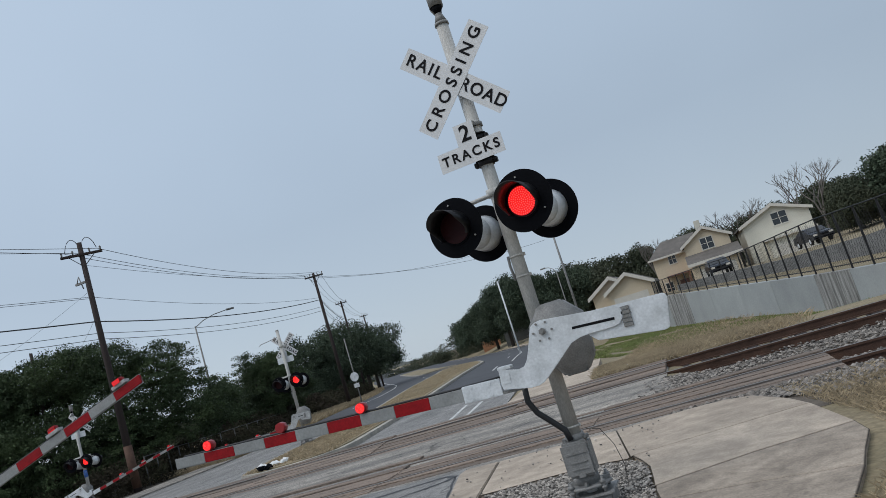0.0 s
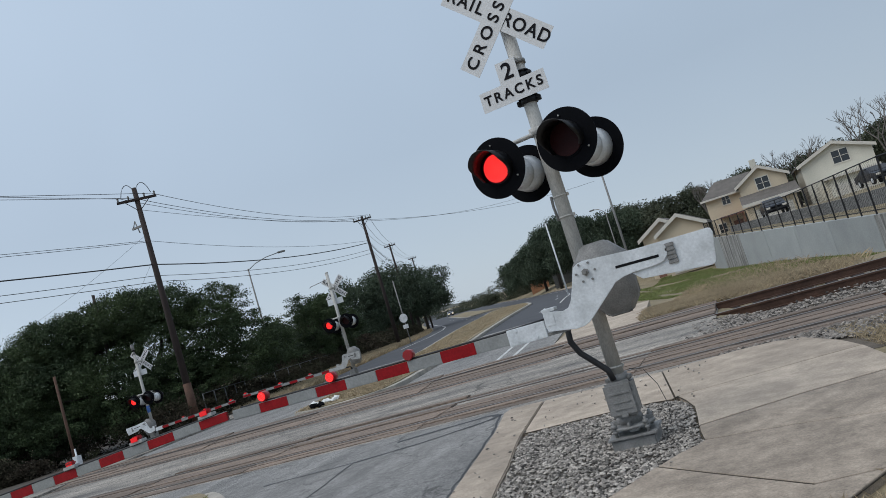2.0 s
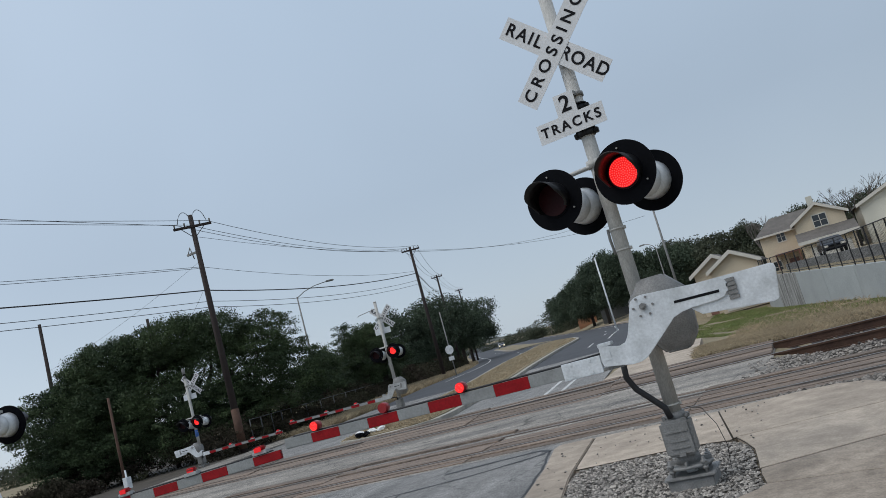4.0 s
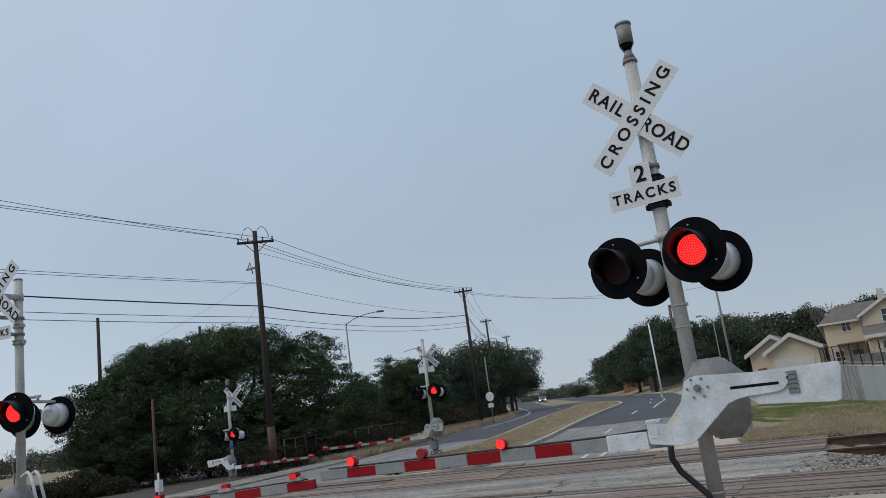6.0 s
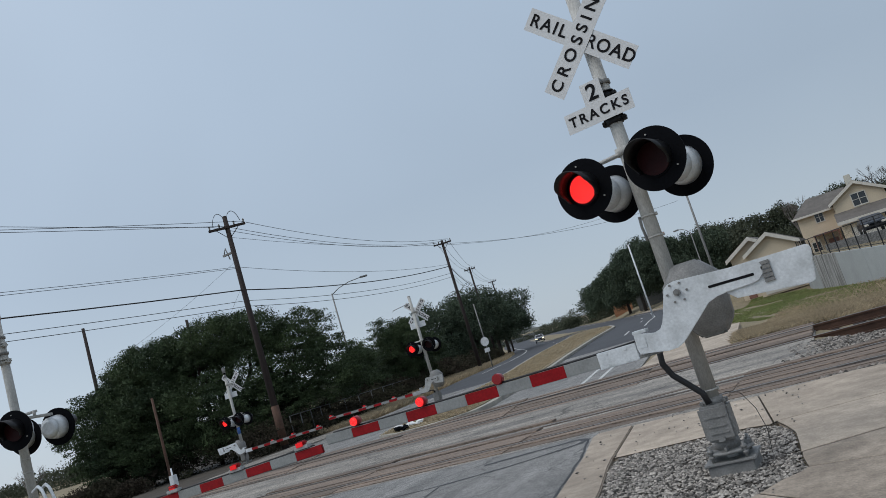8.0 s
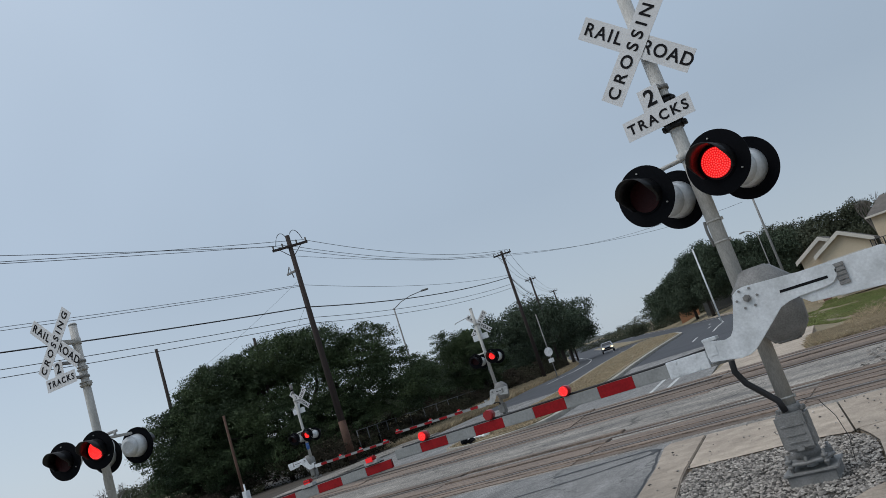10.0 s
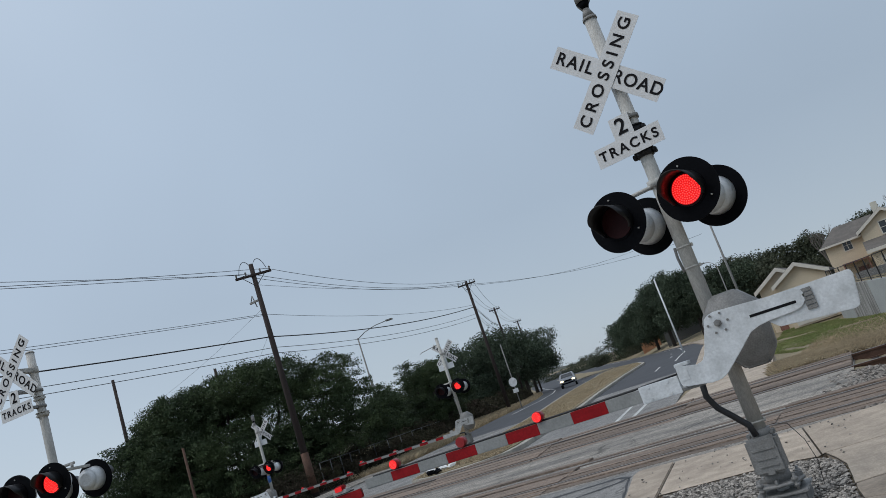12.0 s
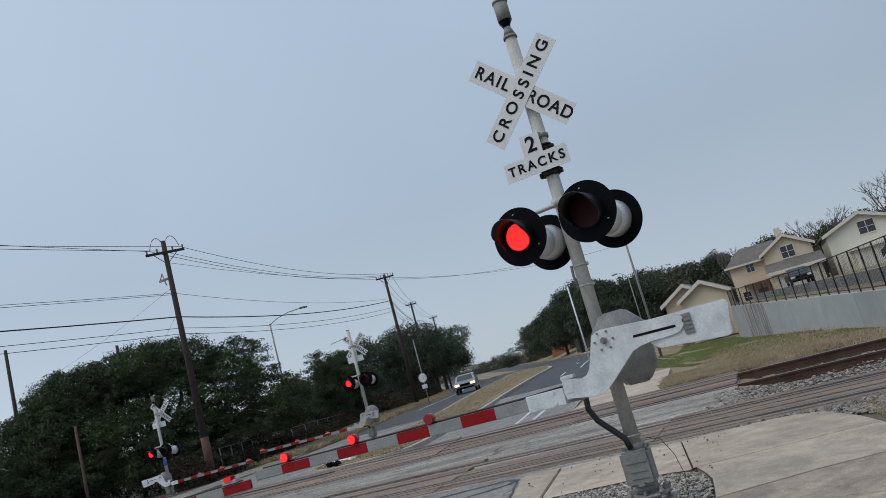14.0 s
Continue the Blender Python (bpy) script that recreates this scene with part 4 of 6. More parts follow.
def gate(signal, s, stripes, first, lamps, x_root, pivot, bracket_y, arm_len, thick=0.115, cast=False):
    """The barrier: pivot bracket, counterweight plate and striped arm, turning about its bolt.
    s: 1 with the arm towards -x, -1 towards +x."""
    bm = bmesh.new()
    x0 = -x_root
    box(bm, min(s * x0, s * (x0 - arm_len)), max(s * x0, s * (x0 - arm_len)), 0.0, 0.018, -0.385 - thick / 2 + 0.004, -0.385 + thick / 2 - 0.004)
    arm = part("gate_arm", bm, M["silver"], signal, "lowered barrier arm in red and grey stripes", pose(*pivot))
    k = 0.62 if cast else 1.0
    skin = M["castgrey"] if cast else M["alu"]
    poly = [(-.134, -.03), (-.10, .063), (-.055, .091), (0, .101), (.529, .062), (.66, .057), (.70, .035), (.714, -.005), (.70, -.06), (.66, -.10), (.60, -.114), (.38, -.121), (.30, -.132), (.22, -.160), (.116, -.251), (-.041, -.385), (-.10, -.43), (-.147, -.448), (-.226, -.454), (-.475, -.416), (-.488, -.371), (-.482, -.232), (-.298, -.272), (-.241, -.256), (-.205, -.21), (-.175, -.14)]
    bm = plate(bmesh.new(), [(s * x * (k if x > 0 else 1), z) for x, z in poly], -0.05, -0.035, 0.003)
    part("bracket", bm, skin, arm, "dented galvanised pivot bracket")
    bm = plate(bmesh.new(), [(s * x * k, z) for x, z in ((.42, .068), (1.07, .062), (1.091, .052), (1.101, .015), (1.06, -.215), (1.045, -.235), (1.011, -.243), (.45, -.195), (.38, -.13))], -0.03, 0.012, 0.004)
    part("counterweight", bm, skin, arm, "flat grey steel counterweight plate")
    bm = bmesh.new()
    box(bm, min(s * -.49, s * -.365), max(s * -.49, s * -.365), -0.05, 0.06, -.245, -.215, bevel=0.004)
    box(bm, min(s * -.47, s * -.39), max(s * -.47, s * -.39), -0.054, -0.049, -.37, -.28, bevel=0.002)
    part("bracket_foot", bm, skin, arm, "square clamp frame at the bracket foot")
    bm = bmesh.new()
    box(bm, min(s * .26 * k, s * .635 * k), max(s * .26 * k, s * .635 * k), -0.052, -0.0495, -.043, -.02, m=pose(0, 0, 0, 0, s * 1.2, 0))
    part("slot", bm, M["ink"], arm, "dark adjusting slot")
    bm = bmesh.new()
    for k in range(5):
        box(bm, s * (.455 if cast else .735) - .04, s * (.455 if cast else .735) + .04, -0.046 - 0.004 * (k % 2), -0.028, -.14 + .036 * k, -.108 + .036 * k, bevel=0.003)
    part("clamp", bm, M["darkmetal"], arm, "grey ribbed clamp block")
    for x, z in ((-.60, -.36), (-.60, -.415), (-.74, -.36), (-.74, -.415)):
        bm = bmesh.new()
        cyl(bm, (0, -0.012, 0), (0, 0.002, 0), 0.011, seg=8)
        part("arm_bolt", bm, M["darkmetal"], arm, "", pose(s * x, 0, z))
    bm = bmesh.new()
    cyl(bm, (0, -0.075, 0), (0, -0.05, 0), 0.032, seg=6)
    cyl(bm, (0, -0.09, 0), (0, -0.07, 0), 0.016, seg=10)
    part("pivot_bolt", bm, M["darkmetal"], arm, "hexagonal pivot bolt")
    for a in range(0, 360, 60):
        c, d = 0.085 * math.cos(radians(a)), 0.085 * math.sin(radians(a))
        b = bmesh.new()
        cyl(b, (0, -0.06, 0), (0, -0.05, 0), 0.011, seg=6)
        part("bolt", b, M["darkmetal"], arm, "", pose(c, 0, d))
    bm = bmesh.new()
    a, b = s * -0.50, s * -(x_root + 0.02)
    box(bm, min(a, b), max(a, b), -0.025, 0.03, -0.385 - 0.075, -0.385 + 0.075, bevel=0.004)
    for k in (0.1, 0.28):
        for z in (-0.435, -0.335):
            cyl(bm, (a - s * k, -0.032, z), (a - s * k, -0.025, z), 0.012, seg=8)
    part("arm_socket", bm, skin, arm, "pale metal arm socket with bolts")
    bm = bmesh.new()
    box(bm, min(s * -.52, s * -.30), max(s * -.52, s * -.30), -0.02, 0.08, -.455, -.43, bevel=0.005)
    part("latch", bm, M["darkmetal"], arm)
    n = len(stripes)
    x = x0
    for k, w in enumerate(stripes):
        bm = bmesh.new()
        taper = 1.0 - 0.2 * k / n
        box(bm, min(s * x, s * (x - w)), max(s * x, s * (x - w)), -0.008, 0.024, -0.385 - thick / 2 * taper, -0.385 + thick / 2 * taper, bevel=0.003)
        red = (k % 2 == 0) == first
        part("stripe", bm, M["red"] if red else M["silver"], arm, "red reflective stripe" if red else "grey reflective stripe")
        x -= w
    bm = bmesh.new()
    tube(bm, [(s * -0.45, 0.03, -0.30)] + [(s * (x0 - arm_len * t), 0.03, -0.385 + thick / 2 * (1 - .2 * t) + 0.012) for t in (0.02, 0.3, 0.5, 0.7, 0.97)], 0.011, 6)
    part("lamp_cable", bm, M["wire"], arm, "black cable along the arm")
    for k, (d, kind) in enumerate(lamps):
        z = -0.385 + thick / 2 + 0.055
        bm = bmesh.new()
        if kind == "disc":
            cyl(bm, (0, -0.028, 0), (0, 0.05, 0), 0.052, seg=8)
            cyl(bm, (0, 0.02, -0.08), (0, 0.02, -0.05), 0.02, seg=8)
        else:
            box(bm, -0.10, 0.10, -0.03, 0.05, -0.052, -0.012, bevel=0.004, mi=1)
            box(bm, -0.065, 0.065, -0.025, 0.045, -0.012, 0.04, bevel=0.016)
        part("arm_lamp", bm, (M["redlamp"], M["castgrey"]), arm, "small red barrier lamp", pose(s * -d, 0.0, z))
        bm = bmesh.new()
        if kind == "disc":
            cyl(bm, (0, -0.006, 0), (0, 0.0, 0), 0.048, seg=20, mi=0)
            for ring in range(1, 4):
                for i in range(6 * ring):
                    c = bmesh.ops.create_circle(bm, cap_ends=True, segments=6, radius=0.0036)
                    bmesh.ops.transform(bm, matrix=pose(0.013 * ring * math.cos(6.2832 * i / 6 / ring), -0.008, 0.013 * ring * math.sin(6.2832 * i / 6 / ring), 90), verts=c["verts"])
                    for f in {f for v in c["verts"] for f in v.link_faces}:
                        f.material_index = 1
        else:
            box(bm, -0.05, 0.05, -0.004, 0.0, -0.022, 0.028, bevel=0.001)
        gl = part("arm_lamp_glow", bm, (M["armglow"], M["led"]), arm, "glowing red barrier lamp", pose(s * -d, -0.010 if kind == "disc" else -0.016, z))
        tip = k == len(lamps) - 1
        if tip:
            gl.location.y -= 0.024
        else:
            blink(gl, 1 if k % 2 == 0 else 0, (0, -0.024, 0))
    return arm


def crossing_signal(label, m, s, top, lamp_z, lamp_yaw, sign_yaw, cross_z, tracks_z, tracks_yaw, bell=False, sign_back=False, standoff=0.115, sign_x=0.0, mech_dz=0.0, lamp_x=0.37, phases=(0, 1), far=False, lamp_d=0.305, lamp_dx=0.0):
    signal = empty("crossing_signal", m)
    tagged(signal, label, "crossing signal", "crossing signals")
    bm = bmesh.new()
    box(bm, -0.20, 0.20, -0.20, 0.20, -0.05, 0.10, bevel=0.01)
    box(bm, -0.225, 0.225, -0.225, 0.225, 0.10, 0.118, bevel=0.006)
    part("foundation", bm, M["darkmetal"], signal, "rough grey foundation block")
    bm = bmesh.new()
    cyl(bm, (0, 0, 0.175), (0, 0, 0.20), 0.215, 0.205, seg=12)
    cyl(bm, (0, 0, 0.20), (0, 0, 0.30), 0.115, 0.10, seg=20)
    for x in (-0.145, 0.145):
        for y in (-0.145, 0.145):
            cyl(bm, (x, y, 0.11), (x, y, 0.255), 0.014, seg=8)
            cyl(bm, (x, y, 0.20), (x, y, 0.226), 0.028, seg=6)
            cyl(bm, (x, y, 0.15), (x, y, 0.174), 0.028, seg=6)
    for a in (0, 90, 180, 270):
        k = bmesh.new()
        box(k, 0.09, 0.20, -0.012, 0.012, 0.198, 0.235, bevel=0.004)
        k.transform(pose(0, 0, 0, 0, 0, a))
        tmp = bpy.data.meshes.new("rib")
        k.to_mesh(tmp)
        k.free()
        bm.from_mesh(tmp)
        bpy.data.meshes.remove(tmp)
    part("base_flange", bm, M["darkmetal"], signal, "weathered cast flange with anchor bolts")
    bm = bmesh.new()
    cyl(bm, (0, 0, 0.118), (0, 0, 0.175), 0.05, seg=18)
    part("conduit_stub", bm, M["white"], signal, "white plastic conduit under the flange")
    bm = bmesh.new()
    box(bm, -0.115, 0.115, -0.13, 0.115, 0.27, 0.60, bevel=0.03)
    box(bm, -0.135, 0.135, -0.185, -0.13, 0.29, 0.605, bevel=0.022)
    cyl(bm, (0, 0, 0.58), (0, 0, 0.655), 0.098, 0.088, seg=22)
    for q in (-0.1, 0.1):
        box(bm, q - 0.024, q + 0.024, -0.03, 0.03, 0.59, 0.63, bevel=0.006)
        cyl(bm, (q, -0.055, 0.61), (q, 0.05, 0.61), 0.016, seg=6)
    box(bm, -0.03, 0.03, -0.205, -0.185, 0.29, 0.33, bevel=0.004)
    part("junction_box", bm, M["darkmetal"], signal, "grey cast junction box with a front cover")
    bm = bmesh.new()
    box(bm, -0.10, 0.10, -0.195, -0.184, 0.50, 0.515)
    box(bm, -0.08, 0.08, -0.195, -0.184, 0.42, 0.43)
    box(bm, -0.08, 0.08, -0.195, -0.184, 0.36, 0.37)
    part("cover_rib", bm, M["darkmetal"], signal)
    bm = bmesh.new()
    cyl(bm, (0, 0, 0.64), (0, 0, top), 0.068, 0.062, seg=28)
    part("mast", bm, M["steel"], signal, "dull galvanised steel mast", smooth=False)
    for z in (0.72, lamp_z - 0.62, lamp_z - 0.42):
        bm = bmesh.new()
        cyl(bm, (0, 0, z - 0.009), (0, 0, z + 0.009), 0.0715, seg=24)
        box(bm, 0.066, 0.086, -0.012, 0.012, z - 0.016, z + 0.016, bevel=0.003)
        part("clamp_band", bm, M["steel"], signal)
    bm = bmesh.new()
    tube(bm, [(-0.075, -0.02, lamp_z - 0.64), (-0.085, -0.02, lamp_z - 0.5), (-0.078, -0.02, lamp_z - 0.40)], 0.014, 6)
    part("conduit", bm, M["darkmetal"], signal)
    # top
    if bell:
        bm = bmesh.new()
        cyl(bm, (0, 0, top), (0, 0, top + 0.03), 0.074, 0.07, seg=24)
        cyl(bm, (0, 0, top + 0.03), (0, 0, top + 0.13), 0.066, 0.032, seg=24)
        for k in (-1, 1):
            tube(bm, [(k * 0.026, 0, top + 0.12), (k * 0.062, 0, top + 0.19), (k * 0.06, 0, top + 0.21)], 0.010, 6)
        part("bell_neck", bm, M["darkmetal"], signal, "flared metal bell bracket")
        bm = bmesh.new()
        cyl(bm, (0, 0, top + 0.14), (0, 0, top + 0.20), 0.03, 0.066, seg=24)
        part("bell_mouth", bm, M["black"], signal, "dark bell opening")
        bm = bmesh.new()
        cyl(bm, (0, 0, top + 0.20), (0, 0, top + 0.40), 0.072, 0.074, seg=28)
        cyl(bm, (0, 0, top + 0.40), (0, 0, top + 0.425), 0.080, 0.080, seg=28)
        cyl(bm, (0, 0, top + 0.425), (0, 0, top + 0.445), 0.076, 0.04, seg=28)
        part("bell", bm, M["darkmetal"], signal, "grey cylindrical warning bell")
    else:
        bm = bmesh.new()
        cyl(bm, (0, 0, top), (0, 0, top + 0.03), 0.07, 0.05, seg=20)
        part("mast_cap", bm, M["steel"], signal)
    # signs
    off = -standoff if not sign_back else 0.36
    sm = pose(0, 0, cross_z, 0, 0, sign_yaw) @ pose(sign_x, off, 0)
    rail = sign_blade(signal, sm @ pose(0, 0.006, 0, 0, 45, 0), (("RAIL", -0.345, 0.172, 1.26), ("ROAD", 0.345, 0.172, 1.14)))
    cros = sign_blade(signal, sm @ pose(0, 0.0, 0, 0, -45, 0), (("CROSSING", 0.0, 0.168, 1.50),))
    bm = bmesh.new()
    box(bm, -0.05, 0.05, min(off + 0.01, 0), max(off - 0.01, 0), -0.03, 0.03)
    cyl(bm, (0, 0, -0.05), (0, 0, 0.05), 0.074, seg=20)
    part("sign_bracket", bm, M["steel"], signal, "", pose(0, 0, cross_z, 0, 0, sign_yaw))
    if not far:
        tm = pose(0, 0, tracks_z, 0, 0, tracks_yaw) @ pose(sign_x * 2.6, off - 0.03, 0)
        bm = plate(bmesh.new(), [(-.335, -.105), (.335, -.105), (.335, .09), (.10, .09), (.10, .30), (-.10, .30), (-.10, .09), (-.335, .09)], 0, 0.004)
        ts = part("tracks_sign", bm, M["white"], signal, "white inverted-T sign with black letters", tm)
        lettering("2", 0.22, M["ink"], ts, pose(0, -0.003, 0.19, 90), bold=0.004)
        lettering("TRACKS", 0.132, M["ink"], ts, pose(0, -0.003, -0.008, 90), spacing=1.34, bold=0.003)
        for z in (0.02, 0.27):
            bm = bmesh.new()
            cyl(bm, (0, 0, z - 0.02), (0, 0, z + 0.02), 0.08, seg=20)
            box(bm, -0.05, 0.03, off - 0.028, 0, z - 0.02, z + 0.02)
            part("sign_bracket", bm, M["darkmetal"], signal, "", pose(0, 0, tracks_z, 0, 0, tracks_yaw))
    else:
        tm = pose(0, 0, tracks_z, 0, 0, tracks_yaw) @ pose(0, 0.085, 0)
        bm = bmesh.new()
        box(bm, -0.34, 0.34, 0, 0.004, -0.115, 0.12)
        box(bm, -0.115, 0.115, 0, 0.004, 0.12, 0.33)
        part("tracks_sign", bm, M["alu"], signal, "grey back of a sign plate", tm)
    # lamps
    lm = pose(lamp_dx, 0, lamp_z, 0, 0, lamp_yaw)
    bm = bmesh.new()
    cyl(bm, (0, 0, 0.20), (0, 0, 0.27), 0.085, seg=20)
    tube(bm, [(-lamp_x, 0.06, 0.235), (lamp_x, 0.06, 0.235)], 0.021, 10)
    tube(bm, [(-lamp_x, -0.06, 0.215), (lamp_x, -0.06, 0.215)], 0.017, 10)
    for x in (-lamp_x, lamp_x):
        tube(bm, [(x, 0.0, 0.24), (x, 0.0, 0.14)], 0.022, 8)
        box(bm, x - 0.03, x + 0.03, 0.1 - lamp_d, lamp_d - 0.1, 0.13, 0.17, bevel=0.006)
    part("lamp_crossarm", bm, M["steel"], signal, "galvanised lamp crossarm", lm)
    for k, x in enumerate((-lamp_x, lamp_x)):
        lamp_unit(signal, lm @ pose(x, -lamp_d, 0), phases[k])
        lamp_unit(signal, lm @ pose(x, lamp_d, -0.06, 0, 0, 180), phases[k], live=False)
    if not far:
        for dz, w in ((-0.115, 0.098), (0.14, 0.082)):
            bm = bmesh.new()
            z = tracks_z + dz
            cyl(bm, (0, 0, z - 0.03), (0, 0, z + 0.03), w * 0.85, seg=20)
            cyl(bm, (0, 0, z + 0.03), (0, 0, z + 0.042), w, seg=20)
            for q in (-1, 1):
                box(bm, q * w - 0.02, q * w + 0.02, -0.03, 0.03, z - 0.025, z + 0.025, bevel=0.005)
                cyl(bm, (q * w, -0.05, z), (q * w, 0.05, z), 0.012, seg=6)
            part("sign_clamp", bm, M["post" if bell else "steel"], signal, "bolted sign clamp")
    # gate mechanism
    bm = bmesh.new()
    box(bm, -0.10, 0.44, -0.16, 0.20, 1.34, 1.78, bevel=0.09)
    box(bm, -0.02, 0.34, -0.15, 0.16, 1.68, 1.87, bevel=0.07)
    box(bm, 0.02, 0.42, -0.16, 0.18, 1.22, 1.46, bevel=0.08)
    box(bm, 0.10, 0.34, -0.12, 0.12, 1.17, 1.24, bevel=0.02)
    corners = [v.co.copy() for v in bm.verts]
    bm.free()
    bm = bmesh.new()
    for co in corners:
        bm.verts.new(co + Vector((0, 0, mech_dz)))
    hull = bmesh.ops.convex_hull(bm, input=list(bm.verts))
    bmesh.ops.delete(bm, geom=list({g for g in hull["geom_interior"] + hull["geom_unused"] if isinstance(g, bmesh.types.BMVert)}), context="VERTS")
    bmesh.ops.dissolve_limit(bm, angle_limit=radians(14), verts=bm.verts, edges=bm.edges)
    bmesh.ops.bevel(bm, geom=list(bm.edges), offset=0.018, segments=2, affect="EDGES")
    if s < 0:
        bmesh.ops.scale(bm, vec=(-1, 1, 1), verts=bm.verts)
        bmesh.ops.reverse_faces(bm, faces=bm.faces)
    part("gate_mechanism", bm, M["darkmetal"], signal, "grey rounded gate motor case", smooth=True)
    bm = bmesh.new()
    pts = [Vector(p) for p in ((s * -0.26, -0.22, 1.20 + mech_dz), (s * -0.27, -0.22, 1.06 + mech_dz * .8), (s * -0.22, -0.20, 0.94 + mech_dz * .5), (s * -0.12, -0.16, 0.82 + mech_dz * .2), (s * -0.04, -0.13, 0.72), (s * -0.02, -0.12, 0.62))]
    tube(bm, pts, 0.028, 10)
    part("cable", bm, M["wire"], signal, "thick black flexible cable")
    return signal


sig_a = crossing_signal("grey crossing signal with crossbuck, bell and lowered gate in gravel", pose(0.045, 0, 0.0), 1, 4.81, 2.80, -12, -4, 4.205, 3.455, -3, bell=True, sign_x=-0.03, lamp_dx=-0.01, phases=(0, 1))
arm_a = gate(sig_a, 1, [0.361] * 9, False, ((1.90, "disc"), (2.80, "disc"), (3.66, "disc")), 0.85, (0.105, -0.40, 1.63), 0, 3.25)
bm = bmesh.new()
tube(bm, [(0.10, 0.1, 0.66), (0.22, 0.12, 0.62), (0.30, 0.15, 0.45), (0.33, 0.18, 0.25), (0.30, 0.2, 0.04)], 0.0032, 6)
part("ground_wire", bm, M["wire"], sig_a, "thin loose black wire")

sig_b = crossing_signal("grey crossing signal with crossbuck and closing gate on the median", pose(-9.85, 0, 0.12), -1, 4.50, 2.42, 19, 8, 4.22, 3.62, 8, phases=(0, 1), standoff=0.40, mech_dz=-0.46, lamp_d=0.47, lamp_x=0.30)
arm_b = gate(sig_b, -1, [0.20] + [0.393] * 10, True, ((3.36, "box"), (4.47, "box"), (5.52, "box")), 1.66, (0.0, -0.38, 1.17), 0, 4.13)

for k in (0, 1):
    bm = bmesh.new()
    tube(bm, [(0.16, -0.1 + 0.12 * k, 1.50), (0.34, -0.12 + 0.12 * k, 1.56), (0.44, -0.14 + 0.12 * k, 1.50), (0.62, -0.16 + 0.12 * k, 1.10)], 0.022, 8)
    part("guard_rod", bm, M["alu"], sig_b, "bent pale guard rod")
bm = bmesh.new()
box(bm, 0.25, 0.85, -0.44, -0.05, 0.78, 0.84, bevel=0.008)
box(bm, 0.25, 0.60, -0.40, -0.10, 0.84, 1.08, bevel=0.02)
part("base_carriage", bm, M["darkmetal"], sig_b, "grey cast arm carriage")

sig_c = crossing_signal("weathered crossing signal with a crossbuck on the far kerb", pose(-23.9, 18.6, -0.05), -1, 4.05, 2.08, 8, 8, 3.72, 3.22, 8, bell=True, sign_back=True, far=True, phases=(0, 1), mech_dz=-0.66)
arm_c = gate(sig_c, -1, [0.368] * 11, True, ((2.1, "box"), (3.3, "box"), (4.7, "box")), 0.85, (0.0, -0.40, 1.05), 0, 4.05, 0.10)
sig_d = crossing_signal("weathered crossing signal with a crossbuck and lowered gate on the median", pose(-14.1, 19.6, 0.10), 1, 4.60, 2.52, 8, 8, 3.95, 3.40, 8, sign_back=True, far=True, phases=(0, 1), mech_dz=-0.40)
arm_d = gate(sig_d, 1, [0.4] * 11, True, ((1.8, "box"), (3.3, "box"), (5.1, "box")), 0.85, (0.0, -0.40, 1.18), 0, 4.4, 0.10, cast=True)

bm = bmesh.new()
cyl(bm, (0, 0, 1.45), (0, 0, 1.75), 0.072, seg=20)
part("sticker", bm, M["blue"], sig_c, "blue emergency notice sticker")
bm = bmesh.new()
tube(bm, [(0.0, 0, 4.35), (-0.95, 0.1, 4.28), (-1.0, 0.1, 4.24)], 0.014, 6)
part("side_rod", bm, M["darkmetal"], sig_d, "thin metal side rod")


# ---- poles and wires ----
def utility_pole(x, y, h, r, arms, label, base=0.0):
    p = empty("utility_pole", pose(x, y, base))
    tagged(p, label, "utility pole", "utility poles")
    bm = bmesh.new()
    cyl(bm, (0, 0, -0.3), (0, 0, h), r, r * 0.62, seg=14)
    part("shaft", bm, M["wood"], p, "dark brown timber shaft")
    for z, w, yaw in arms:
        bm = bmesh.new()
        box(bm, -w / 2, w / 2, -0.17, -0.05, z - 0.06, z + 0.06, bevel=0.01, m=pose(0, 0, 0, 0, 0, yaw))
        for k in (-1, 1):
            tube(bm, [Matrix.Rotation(radians(yaw), 4, "Z") @ Vector((k * w * 0.33, -0.12, z)), Vector((0, 0, z - 0.6))], 0.02, 5)
        part("crossarm", bm, M["wood"], p)
        for fx in (-0.46, -0.2, 0.2, 0.46):
            bm = bmesh.new()
            cyl(bm, (0, 0, 0), (0, 0, 0.16), 0.035, 0.05, seg=8)
            cyl(bm, (0, 0, 0.16), (0, 0, 0.22), 0.06, 0.02, seg=8)
            part("insulator", bm, M["darkmetal"], p, "", pose(*(Matrix.Rotation(radians(yaw), 4, "Z") @ Vector((fx * w, -0.08, z + 0.06)))))
    return p


pole_1 = utility_pole(-25.2, 22.7, 12.35, 0.19, ((11.72, 1.9, 40),), "tall dark timber utility pole with a crossarm and wire loops")
bm = bmesh.new()
for k in (-1, 1):
    pts = [(0.72 * k * math.cos(radians(40)) * t, 0.72 * k * math.sin(radians(40)) * t, 11.95 + 0.62 * math.sin(3.14 * min(1, t * 1.02)) ** 0.6) for t in np.linspace(0.12, 1.0, 8)]
    tube(bm, pts, 0.018, 5)
part("jumper_loop", bm, M["wire"], pole_1, "looped jumper wires")
bm = bmesh.new()
box(bm, -0.75, 0.02, -0.05, 0.05, 10.35, 10.45)
tube(bm, [(-0.7, 0, 10.4), (-0.5, 0, 10.75), (-0.35, 0, 10.1)], 0.03, 5)
